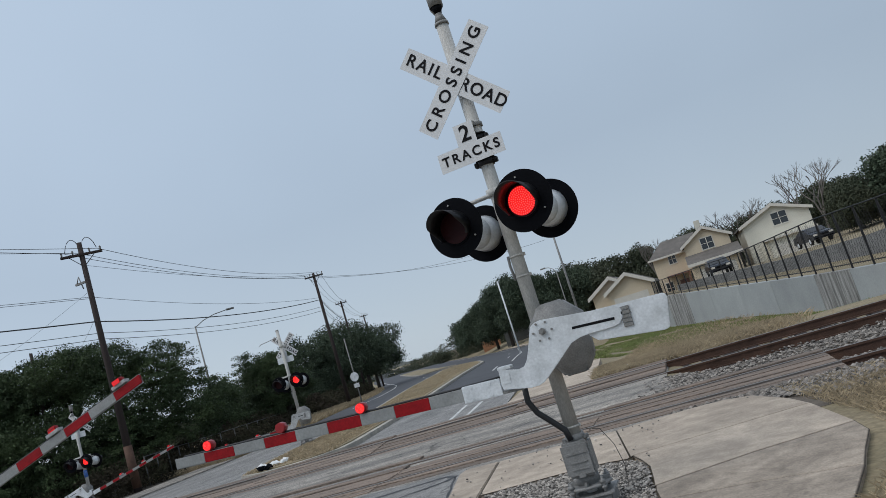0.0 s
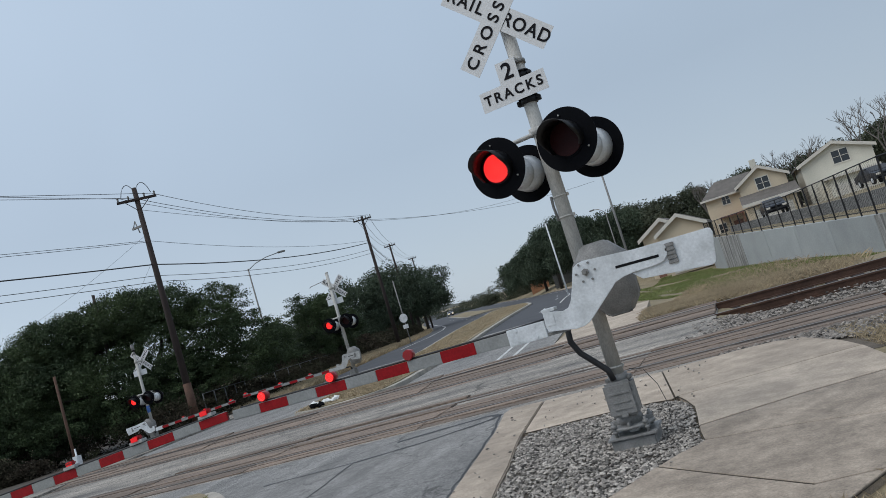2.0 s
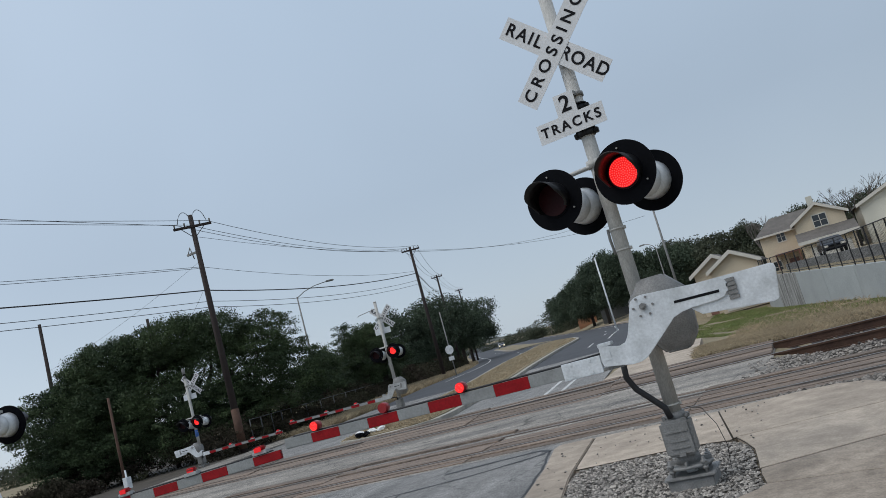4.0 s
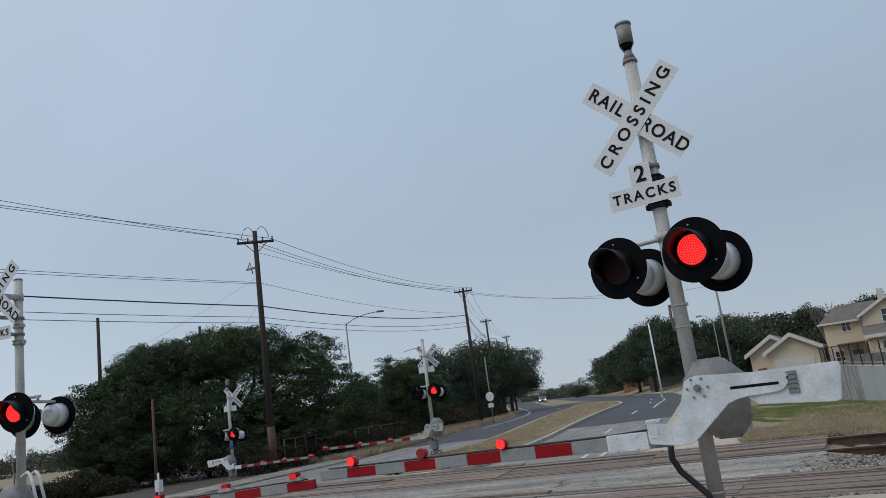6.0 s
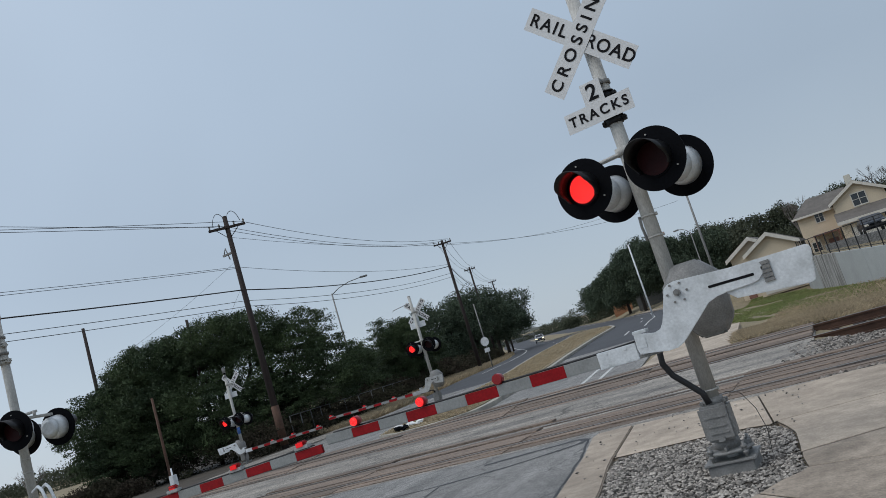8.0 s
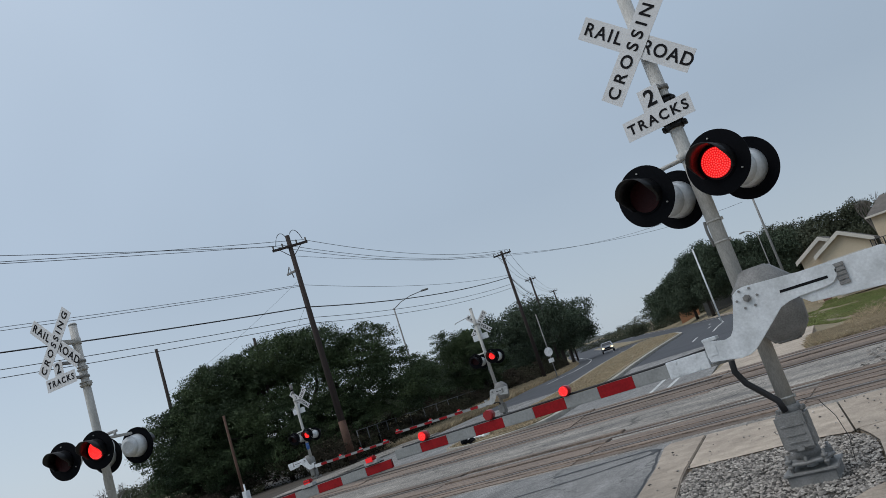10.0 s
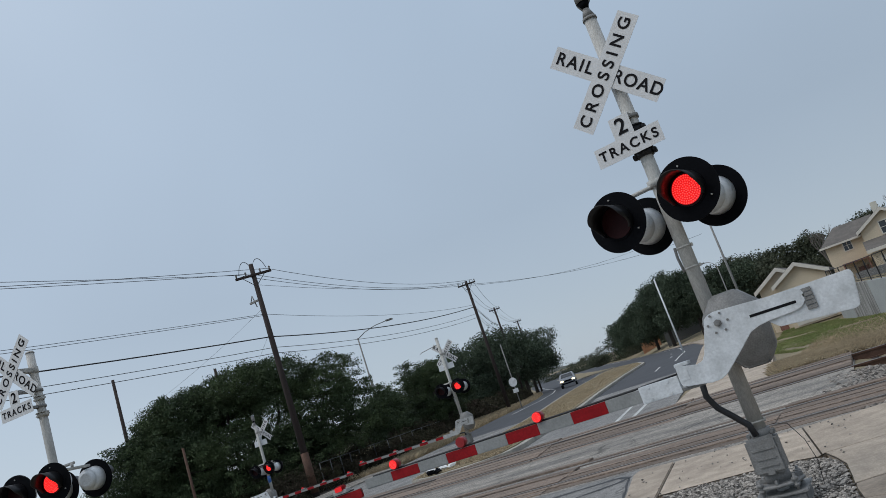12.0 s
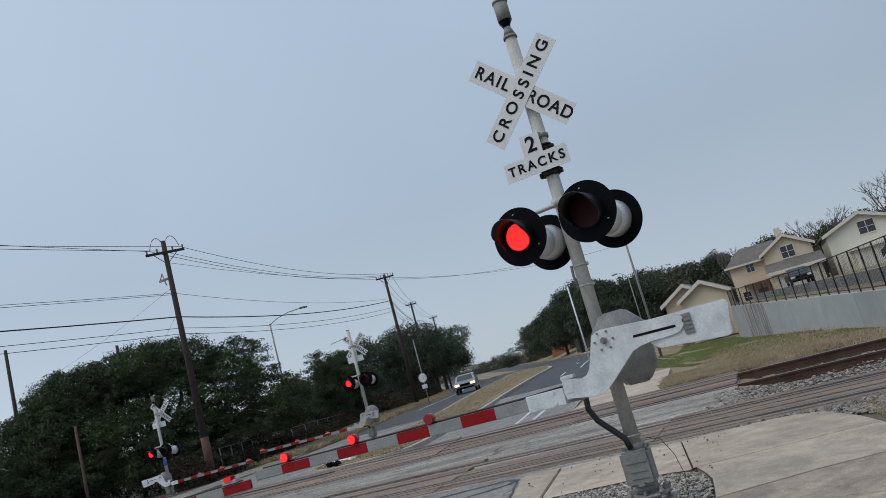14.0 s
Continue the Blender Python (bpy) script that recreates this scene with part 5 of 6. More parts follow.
part("arrester", bm, M["darkmetal"], pole_1)
bm = bmesh.new()
cyl(bm, (0, 0, 0.2), (0, 0, 2.2), 0.205, 0.2, seg=14)
part("marker_sleeve", bm, M["rail"], pole_1, "faded red lower sleeve")
pole_2 = utility_pole(-28.1, 51.9, 12.1, 0.18, ((11.8, 1.6, 25),), "timber utility pole with a short crossarm")
pole_3 = utility_pole(-39.0, 78.8, 12.3, 0.17, ((12.0, 1.4, 20),), "distant timber utility pole", 0.1)
pole_4 = utility_pole(-51.2, 111.8, 12.2, 0.16, ((12.0, 1.4, 20),), "distant timber utility pole", 0.8)
pole_5 = utility_pole(-42.4, 26.1, 10.9, 0.16, (), "plain timber pole among the trees")
pole_6 = utility_pole(-31.5, 24.5, 8.4, 0.13, (), "short timber pole hidden in the trees")
stub = empty("stub_pole", pose(-21.4, 12.3, 0))
tagged(stub, "thin rusty brown stub pole with a cabinet by the tracks", "pole")
bm = bmesh.new()
cyl(bm, (0, 0, -0.4), (0.0, 0, 3.6), 0.055, 0.045, seg=10)
part("shaft", bm, M["rail"], stub, "rusty brown shaft")
bm = bmesh.new()
cyl(bm, (0.1, 0, -0.4), (0.1, 0, 1.0), 0.03, seg=8)
box(bm, 0.0, 0.22, -0.1, 0.1, 0.35, 0.75, bevel=0.01)
part("cabinet", bm, M["alu"], stub, "small pale meter cabinet")


def wire(points, sag, r=0.014, name="overhead_wire", label="thin black overhead wire"):
    bm = bmesh.new()
    for a, b in zip(points, points[1:]):
        a, b = Vector(a), Vector(b)
        pts = []
        for i in range(15):
            t = i / 14
            p = a.lerp(b, t)
            p.z -= sag * 4 * t * (1 - t)
            pts.append(p)
        tube(bm, pts, r, 5)
    tagged(obj(name, bm, M["wire"]), label, "wire", "overhead wires")


for dx, z, end in ((-0.75, 11.95, 1.4), (-0.15, 11.85, 0.24), (0.75, 11.9, -0.32)):
    wire([(-28.5 + dx * 0.77, -20 + dx * 0.64, z + end), (-25.2 + dx * 0.77, 22.7 + dx * 0.64, z)], 0.3, 0.013)
    wire([(-25.2 + dx * 0.77, 22.7 + dx * 0.64, z), (-28.1 + dx * 0.8, 51.9, 12.05), (-39 + dx * 0.7, 78.8, 12.3), (-51.2 + dx * 0.7, 111.8, 13.1)], 0.65, 0.014)
for z, end, far, sag, r in ((9.57, -0.40, 9.9, 0.3, 0.011), (9.50, -0.57, 0, 0.3, 0.011), (8.33, 0.69, 9.72, 0.4, 0.030), (7.75, 0.57, 9.1, 0.4, 0.014), (7.45, 0.57, 8.76, 0.4, 0.014)):
    wire([(-28.5, -20, z + end), (-25.2, 22.7, z)], sag, r)
    if far:
        wire([(-25.2, 22.7, z), (-28.1, 51.9, far), (-39, 78.8, far + 0.4)], 0.45, r)
wire([(-25.2, 22.7, 9.9), (-42.4, 26.1, 7.8)], 0.3, 0.006)
wire([(-25.2, 22.7, 8.6), (-31.5, 24.5, 5.0)], 0.1, 0.006)
wire([(-28.1, 51.9, 11.8), (-11.3, 71.9, 10.5)], 0.9, 0.014)
wire([(-25.2, 22.7, 11.2), (-14.1, 60.0, 10.0)], 1.6, 0.010)


def street_lamp(x, y, h, reach, yaw, label, base=0.0, r=0.09):
    s = empty("street_lamp", pose(x, y, base, 0, 0, yaw))
    tagged(s, label, "street lamp", "street lamps")
    bm = bmesh.new()
    cyl(bm, (0, 0, -0.3), (0, 0, h), r, r * 0.6, seg=12)
    part("post", bm, M["darkmetal"], s, "grey tapered metal post")
    bm = bmesh.new()
    tube(bm, [(0, 0, h - 0.1), (reach * 0.25, 0, h + 0.28), (reach * 0.6, 0, h + 0.55), (reach, 0, h + 0.65)], 0.035, 8)
    part("bracket_arm", bm, M["darkmetal"], s)
    bm = bmesh.new()
    box(bm, reach - 0.1, reach + 0.55, -0.12, 0.12, h + 0.58, h + 0.72, bevel=0.04)
    part("lantern", bm, M["darkmetal"], s, "flat grey lantern")
    return s


street_lamp(-34.4, 42.8, 9.75, 2.6, 35, "grey street lamp with a curved arm, among dark trees")
street_lamp(-5.9, 42.3, 9.2, 1.8, 150, "grey street lamp standing on the far footway", -0.1)
street_lamp(-11.2, 71.9, 6.9, 1.4, 150, "distant grey street lamp on the verge", 0.2, 0.07)
p = empty("metal_pole", pose(-12.5, 51.2, -0.1))
tagged(p, "slim pale leaning metal pole on the far verge", "pole")
bm = bmesh.new()
cyl(bm, (0, 0, -0.3), (-0.05, 0, 6.4), 0.07, 0.06, seg=10)
part("shaft", bm, M["alu"], p)
sgn = empty("road_sign", pose(-23.7, 45.1, 0))
tagged(sgn, "round road sign seen from its grey back, on a thin post", "road sign")
bm = bmesh.new()
cyl(bm, (0, 0, -0.2), (0, 0, 5.4), 0.045, seg=8)
part("post", bm, M["darkmetal"], sgn)
bm = bmesh.new()
cyl(bm, (0, -0.06, 2.45), (0, -0.04, 2.45), 0.34, seg=24)
box(bm, -0.22, 0.22, -0.06, -0.045, 1.65, 1.95)
part("sign_plate", bm, M["alu"], sgn)


# ---- retaining wall and fence ----
def build_wall():
    w = empty("wall_retaining")
    tagged(w, "pale grey concrete panel retaining wall with dark water stains", "retaining wall", kind="structure")
    def top(y):
        return float(np.interp(y, [7, 13, 18.2, 24.5, 34.7, 46.7, 52], [0.62, 0.55, 0.52, 0.60, 0.86, 1.37, 1.5]))
    pts = []
    line = [Vector((x, y, 0)) for x, y in WALL]
    d, k = 0.0, 0
    cuts = []
    for a, b in zip(line, line[1:]):
        n = max(1, round((b - a).length / 4.2))
        cuts += [a.lerp(b, i / n) for i in range(n)]
    cuts.append(line[-1])
    for i, (a, b) in enumerate(zip(cuts, cuts[1:])):
        t = (b - a).normalized()
        nrm = Vector((-t.y, t.x, 0))
        if nrm.x < 0:
            nrm = -nrm
        bm = bmesh.new()
        a2, b2 = a + t * 0.012, b - t * 0.012
        vs = []
        for q, p in ((a2, 0), (b2, 0), (b2, 1), (a2, 1)):
            o = q + nrm * 0.25 * p
            vs.append((o.x, o.y))
        lo = [bm.verts.new((x, y, -1.6)) for x, y in vs]
        hi = [bm.verts.new((x, y, top(y))) for x, y in vs]
        bm.faces.new(lo[::-1]), bm.faces.new(hi)
        for j in range(4):
            bm.faces.new((lo[j], lo[(j + 1) % 4], hi[(j + 1) % 4], hi[j]))
        bmesh.ops.recalc_face_normals(bm, faces=bm.faces)
        stained = abs((a.y + b.y) / 2 - 22.6) < 2.0 or i == 1
        part("panel", bm, M["streak"] if stained else M["wallc"], w, "dark streaked concrete panel" if stained else "")
    # terrace behind the wall
    bm = bmesh.new()
    rows = []
    for x, y in [(-2.5, 66)] + WALL:
        z = top(y) - 0.12
        rows.append([bm.verts.new(v) for v in ((x + 0.2, y, z), (x + 6, y + 3, z + 0.25), (x + 22, y + 18, z + 0.25), (x + 60, y + 30, z + 3.5), (x + 200, y + 60, z + 12))])
    for p, q in zip(rows, rows[1:]):
        for j in range(4):
            bm.faces.new((p[j], p[j + 1], q[j + 1], q[j]))
    ext = [bm.verts.new(v) for v in ((-4, 90, 1.6), (4, 96, 2.0), (20, 104, 2.5), (60, 120, 6), (200, 160, 16))]
    for j in range(4):
        bm.faces.new((ext[j], ext[j + 1], rows[0][j + 1], rows[0][j]))
    bmesh.ops.recalc_face_normals(bm, faces=bm.faces)
    tagged(obj("terrace", bm, M["grass"]), "dry sloping yards above the retaining wall", "ground", kind="structure")
    # second low wall behind the fence
    up = empty("wall_upper")
    tagged(up, "stained grey concrete wall of the street above", "wall", kind="structure")
    line2 = [(0.2, 52, 1.85), (1.6, 47, 1.8), (6.0, 35.5, 1.45), (8.4, 27, 1.45), (10.6, 19, 1.75), (14, 12, 1.9)]
    for p, q in zip(line2, line2[1:]):
        for i in range(3):
            a = [p[k] + (q[k] - p[k]) * i / 3 for k in range(3)]
            b = [p[k] + (q[k] - p[k]) * (i + 0.985) / 3 for k in range(3)]
            bm = bmesh.new()
            lo = [bm.verts.new((x + o, y, -0.5)) for x, y, o in ((a[0], a[1], 0), (b[0], b[1], 0), (b[0], b[1], .2), (a[0], a[1], .2))]
            hi = [bm.verts.new((x + o, y, z)) for x, y, z, o in ((*a, 0), (*b, 0), (*b, .2), (*a, .2))]
            bm.faces.new(lo[::-1]), bm.faces.new(hi)
            for j in range(4):
                bm.faces.new((lo[j], lo[(j + 1) % 4], hi[(j + 1) % 4], hi[j]))
            bmesh.ops.recalc_face_normals(bm, faces=bm.faces)
            part("panel", bm, M["streetwall"], up)
    # fence of black posts and rails
    f = empty("fence")
    tagged(f, "black metal fence with thin posts and chain-link on the wall", "fence")
    post = bmesh.new()
    box(post, -0.03, 0.03, -0.03, 0.03, -0.1, 1.9)
    me = bpy.data.meshes.new("post")
    post.to_mesh(me)
    post.free()
    me.materials.append(M["post"])
    tops = []
    run = []
    for a, b in zip(line, line[1:]):
        n = max(1, round((b - a).length / 1.55))
        run += [a.lerp(b, i / n) for i in range(n)]
    for q in run:
        z = top(q.y)
        h = float(np.interp(q.y, [17, 23.4, 28.6, 46.7], [1.95, 2.0, 1.8, 1.15]))
        ob = new("post", me)
        ob.parent, ob.matrix_basis = f, Matrix.Translation((q.x + 0.12, q.y, z)) @ Matrix.Diagonal((1, 1, h / 1.9, 1))
        tops.append((Vector((q.x + 0.12, q.y, z)), h))
    for frac, r in ((0.99, 0.025), (0.08, 0.02)):
        bm = bmesh.new()
        tube(bm, [p + Vector((0, 0, h * frac)) for p, h in tops], r, 5)
        part("fence_rail", bm, M["post"], f)
    # wire mesh
    bm = bmesh.new()
    for (p, h), (q, g) in zip(tops, tops[1:]):
        n = 9
        for i in range(n):
            a = p.lerp(q, i / n)
            for e in (1, -1):
                b = p.lerp(q, min(1, max(0, (i + e * 4) / n)))
                u, v = (a + Vector((0, 0, 0.1)), b + Vector((0, 0, h)))
                s = (v - u).normalized().cross(Vector((0.3, 1, 0))).normalized() * 0.0035
                bm.faces.new([bm.verts.new(c) for c in (u - s, u + s, v + s, v - s)])
    part("chain_link", bm, M["post"], f, "fine wire mesh")


build_wall()


# ---- houses ----
def window(house, x, y, z, w, h, panes=2):
    bm = bmesh.new()
    for a, b, c, d in ((-w / 2 - .08, w / 2 + .08, h / 2, h / 2 + .09), (-w / 2 - .08, w / 2 + .08, -h / 2 - .09, -h / 2), (-w / 2 - .08, -w / 2, -h / 2, h / 2), (w / 2, w / 2 + .08, -h / 2, h / 2), (-.03, .03, -h / 2, h / 2), (-w / 2, w / 2, -.02, .02)):
        box(bm, a, b, -0.06, 0.02, c, d)
    win = part("window", bm, M["trim"], house, "white window frame with dark panes", pose(x, y, z))
    for k in range(panes):
        for v in (0, 1):
            bm = bmesh.new()
            x0 = -w / 2 + k * w / panes
            box(bm, x0, x0 + w / panes, -0.02, -0.005, -h / 2 + v * h / 2, v * h / 2)
            part("pane", bm, M["glass"], win)


def gable(bm, x0, x1, y0, y1, z0, zr, over=0.35, th=0.16):
    """A gabled roof whose ridge runs along y."""
    xm = (x0 + x1) / 2
    for a, b in ((x0 - over, xm), (x1 + over, xm)):
        k = (z0 - (zr - z0) * over / (xm - x0), zr)
        vs = [bm.verts.new(p) for p in ((a, y0 - over, k[0]), (b, y0 - over, k[1]), (b, y1, k[1]), (a, y1, k[0]))]
        wv = [bm.verts.new((v.co.x, v.co.y, v.co.z + th)) for v in vs]
        bm.faces.new(vs), bm.faces.new(wv[::-1])
        for j in range(4):
            bm.faces.new((vs[j], vs[(j + 1) % 4], wv[(j + 1) % 4], wv[j]))
    bmesh.ops.recalc_face_normals(bm, faces=bm.faces)


def gable_wall(bm, x0, x1, y0, y1, zb, z0, zr):
    xm = (x0 + x1) / 2
    f = [bm.verts.new(p) for p in ((x0, y0, zb), (x1, y0, zb), (x1, y0, z0), (xm, y0, zr), (x0, y0, z0))]
    g = [bm.verts.new((v.co.x, y1, v.co.z)) for v in f]
    bm.faces.new(f), bm.faces.new(g[::-1])
    for j in range(5):
        bm.faces.new((f[j], f[(j + 1) % 5], g[(j + 1) % 5], g[j]))
    bmesh.ops.recalc_face_normals(bm, faces=bm.faces)


def fascia(house, x0, x1, y, z0, zr, over=0.35):
    xm = (x0 + x1) / 2
    k = z0 - (zr - z0) * over / (xm - x0)
    for a in (x0 - over, x1 + over):
        bm = bmesh.new()
        vs = [(a, y, k - 0.16), (xm, y, zr - 0.16), (xm, y, zr + 0.14), (a, y, k + 0.14)]
        f = [bm.verts.new(v) for v in vs]
        g = [bm.verts.new((v[0], v[1] - 0.06, v[2])) for v in vs]
        bm.faces.new(f), bm.faces.new(g[::-1])
        for j in range(4):
            bm.faces.new((f[j], f[(j + 1) % 4], g[(j + 1) % 4], g[j]))
        bmesh.ops.recalc_face_normals(bm, faces=bm.faces)
        part("fascia", bm, M["trim"], house, "white fascia board")


def garage_door(house, x0, x1, y, z0, z1):
    bm = bmesh.new()
    n = 4
    for k in range(n):
        h = (z1 - z0) / n
        box(bm, x0, x1, y - 0.05, y, z0 + k * h + 0.01, z0 + (k + 1) * h - 0.01, bevel=0.008)
    part("garage_door", bm, M["trim"], house, "pale panelled garage door")


def house_one():
    h = empty("house", pose(-0.32, 72.7, -0.35))
    tagged(h, "cream two-storey house with a front gable and brown shingle roof", "house", "houses")
    bm = bmesh.new()
    box(bm, -1.5, 6.4, 2.2, 9, 0.6, 5.5)
    part("wall", bm, M["siding"], h, "cream lap siding")
    bm = bmesh.new()
    gable_wall(bm, 1.9, 6.3, 0, 8.8, 0.6, 5.75, 7.05)
    part("wall", bm, M["siding"], h, "cream gabled front")
    bm = bmesh.new()
    gable(bm, 1.9, 6.3, 0, 9, 5.75, 7.05)
    v = [bm.verts.new(p) for p in ((-1.9, 1.8, 5.45), (2.6, 1.8, 5.45), (3.4, 5.5, 7.2), (-0.2, 5.5, 7.2))]
    bm.faces.new(v)
    v = [bm.verts.new(p) for p in ((-1.9, 1.8, 5.45), (-0.2, 5.5, 7.2), (-1.9, 9.3, 5.45))]
    bm.faces.new(v)
    part("roof", bm, M["roof"], h, "brown-grey shingle roof")
    fascia(h, 1.9, 6.3, -0.36, 5.75, 7.05)
    bm = bmesh.new()
    box(bm, -1.95, 2.0, 1.72, 1.80, 5.32, 5.50)
    part("fascia", bm, M["trim"], h, "white fascia board")
    bm = bmesh.new()
    box(bm, 3.7, 4.3, 6.2, 6.8, 6.4, 8.3, bevel=0.02)
    part("chimney", bm, M["siding2"], h)
    # garage with a lean-to roof
    bm = bmesh.new()
    box(bm, 2.0, 6.5, -2.4, 0, 0.6, 3.65)
    part("garage", bm, M["siding"], h)
    bm = bmesh.new()
    v = [bm.verts.new(p) for p in ((1.7, -2.8, 3.62), (6.9, -2.8, 3.62), (6.9, 0.0, 4.55), (1.7, 0.0, 4.55))]
    w = [bm.verts.new((p.co.x, p.co.y, p.co.z + 0.14)) for p in v]
    bm.faces.new(v), bm.faces.new(w[::-1])
    for j in range(4):
        bm.faces.new((v[j], v[(j + 1) % 4], w[(j + 1) % 4], w[j]))
    bmesh.ops.recalc_face_normals(bm, faces=bm.faces)
    part("garage_roof", bm, M["roof"], h)
    bm = bmesh.new()
    box(bm, 1.7, 6.9, -2.90, -2.80, 3.48, 3.78)
    part("gutter", bm, M["trim"], h)
    garage_door(h, 2.6, 6.0, -2.4, 0.6, 3.0)
    bm = bmesh.new()
    box(bm, -0.6, 1.7, 0.6, 2.2, 3.25, 3.4)
    for x in (-0.5, 1.6):
        box(bm, x - 0.06, x + 0.06, 0.65, 0.77, 0.6, 3.25)
    part("porch", bm, M["brick"], h, "brown porch roof on posts")
    bm = bmesh.new()
    box(bm, 0.5, 1.4, 2.15, 2.2, 0.6, 2.7)
    part("door", bm, M["brick"], h, "dark red front door")
    window(h, 4.15, 0, 5.4, 1.15, 1.1)
    window(h, 0.45, 2.2, 5.0, 0.7, 0.9, 1)
    window(h, -0.6, 2.2, 2.2, 0.7, 1.1, 1)


def house_two():
    h = empty("house", pose(0, 72.2, -0.35))
    tagged(h, "pale two-storey house with a broad gable", "house", "houses")
    bm = bmesh.new()
    gable_wall(bm, 7.3, 13.5, 0, 9, 0.8, 5.75, 7.0)
    part("wall", bm, M["siding2"], h, "pale lap siding")
    bm = bmesh.new()
    gable(bm, 7.3, 13.5, 0, 9.2, 5.75, 7.0)
    part("roof", bm, M["roof"], h)
    fascia(h, 7.3, 13.5, -0.36, 5.75, 7.0)
    bm = bmesh.new()
    box(bm, 9.0, 13.0, -1.8, 0, 0.8, 3.7)
    part("garage", bm, M["siding2"], h)
    bm = bmesh.new()
    box(bm, 8.7, 13.4, -2.2, 0, 3.68, 3.86, m=None)
    part("garage_roof", bm, M["trim"], h)
    garage_door(h, 9.4, 12.6, -1.8, 0.8, 3.1)
    window(h, 10.8, 0, 5.55, 1.35, 1.15)


def house_three():
    h = empty("house", pose(-0.1, 54.3, -0.12))
    tagged(h, "small cream single-storey house with a double gable", "house", "houses")
    bm = bmesh.new()
    gable_wall(bm, -4.9, -1.5, 0, 8, -0.4, 3.05, 4.05)
    gable_wall(bm, -6.4, -2.9, 1.6, 9, -0.4, 3.1, 4.18)
    part("wall", bm, M["siding"], h, "cream lap siding")
    bm = bmesh.new()
    gable(bm, -4.9, -1.5, 0, 8.2, 3.05, 4.05)
    gable(bm, -6.4, -2.9, 1.6, 9.2, 3.1, 4.18)
    part("roof", bm, M["roof"], h)
    fascia(h, -4.9, -1.5, -0.36, 3.05, 4.05)
    fascia(h, -6.4, -2.9, 1.24, 3.1, 4.18)
    garage_door(h, -4.6, -1.9, 0, -0.3, 2.4)
    bm = bmesh.new()
    box(bm, -6.0, -5.4, 1.55, 1.6, -0.3, 1.9)
    part("door", bm, M["brick"], h, "dark red front door")


house_one()
house_two()
house_three()


# ---- trees ----
def crown(bmname, lobes, n, size, material, parent, seed):
    """Leaves set on and inside a group of rounded lobes, gathered in small sprays."""
    rng = np.random.default_rng(seed)
    vol = np.array([a * b * c for _, _, _, a, b, c in lobes]) ** 0.75
    clump = max(24, int(5.0 / size))
    pick = rng.choice(len(lobes), n // clump, p=vol / vol.sum())
    L = np.array(lobes, float)[pick]
    d = rng.normal(size=(len(pick), 3))
    d /= np.linalg.norm(d, axis=1, keepdims=True)
    rad = rng.uniform(0.45, 1.10, len(pick)) ** 0.5
    c = L[:, :3] + d * L[:, 3:] * rad[:, None]
    spread = size * rng.uniform(2.2, 5.0, (len(pick), 1)) * np.array([[1.15, 1.15, 0.62]])
    c = np.repeat(c, clump, 0) + np.clip(rng.normal(size=(len(pick) * clump, 3)), -1.5, 1.5) * np.repeat(spread, clump, 0)
    m = len(c)
    u = rng.normal(size=(m, 3))
    u /= np.linalg.norm(u, axis=1, keepdims=True)
    v = np.cross(u, rng.normal(size=(m, 3)))
    v /= np.linalg.norm(v, axis=1, keepdims=True)
    s = size * rng.uniform(0.6, 1.4, (m, 1))
    V = np.stack([c - u * s, c + v * s * 0.55, c + u * s, c - v * s * 0.55], 1).reshape(-1, 3)
    F = np.arange(4 * m).reshape(-1, 4)
    return from_arrays(bmname, V.tolist(), F.tolist(), material, parent)


def limbs(bm, base, tips, r):
    for t in tips:
        a, b = Vector(base), Vector(t)
        mid = a.lerp(b, 0.5) + Vector((random.uniform(-.4, .4), random.uniform(-.4, .4), random.uniform(0, .5)))
        cyl(bm, a, mid, r, r * 0.6, seg=8)
        cyl(bm, mid, b, r * 0.6, r * 0.2, seg=6)


def tree(x, y, w, h, seed, label, material="leaf", leaves=9000, size=0.16, base=0.0, low=0.25, depth=1.0, trunk_r=0.28):
    rng = random.Random(seed)
    t = empty("tree", pose(x, y, base))
    tagged(t, label, "tree", "trees")
    lobes = []
    for k in range(20):
        a = rng.uniform(0, 6.283)
        q = rng.uniform(0.05, 0.42) * w
        z = h * rng.uniform(low + 0.22, 0.86)
        fall = 1 - 0.55 * max(0, (z / h - 0.55)) / 0.45
        lobes.append((q * math.cos(a) * fall, q * math.sin(a) * depth * fall, z, w * rng.uniform(0.09, 0.19), w * rng.uniform(0.09, 0.19) * depth, h * rng.uniform(0.08, 0.17)))
    lobes.append((0, 0, h * (0.5 + low / 2), w * 0.30, w * 0.30 * depth, h * (0.34 - low * 0.2)))
    crown("crown", lobes, leaves, size, M[material], t, seed)
    bm = bmesh.new()
    cyl(bm, (0, 0, -0.3), (0, 0, h * 0.4), trunk_r, trunk_r * 0.7, seg=10)
    limbs(bm, (0, 0, h * 0.32), [(l[0], l[1], l[2]) for l in lobes[:9]], trunk_r * 0.5)
    part("trunk", bm, M["bark"], t, "dark bark trunk and limbs")
    return t


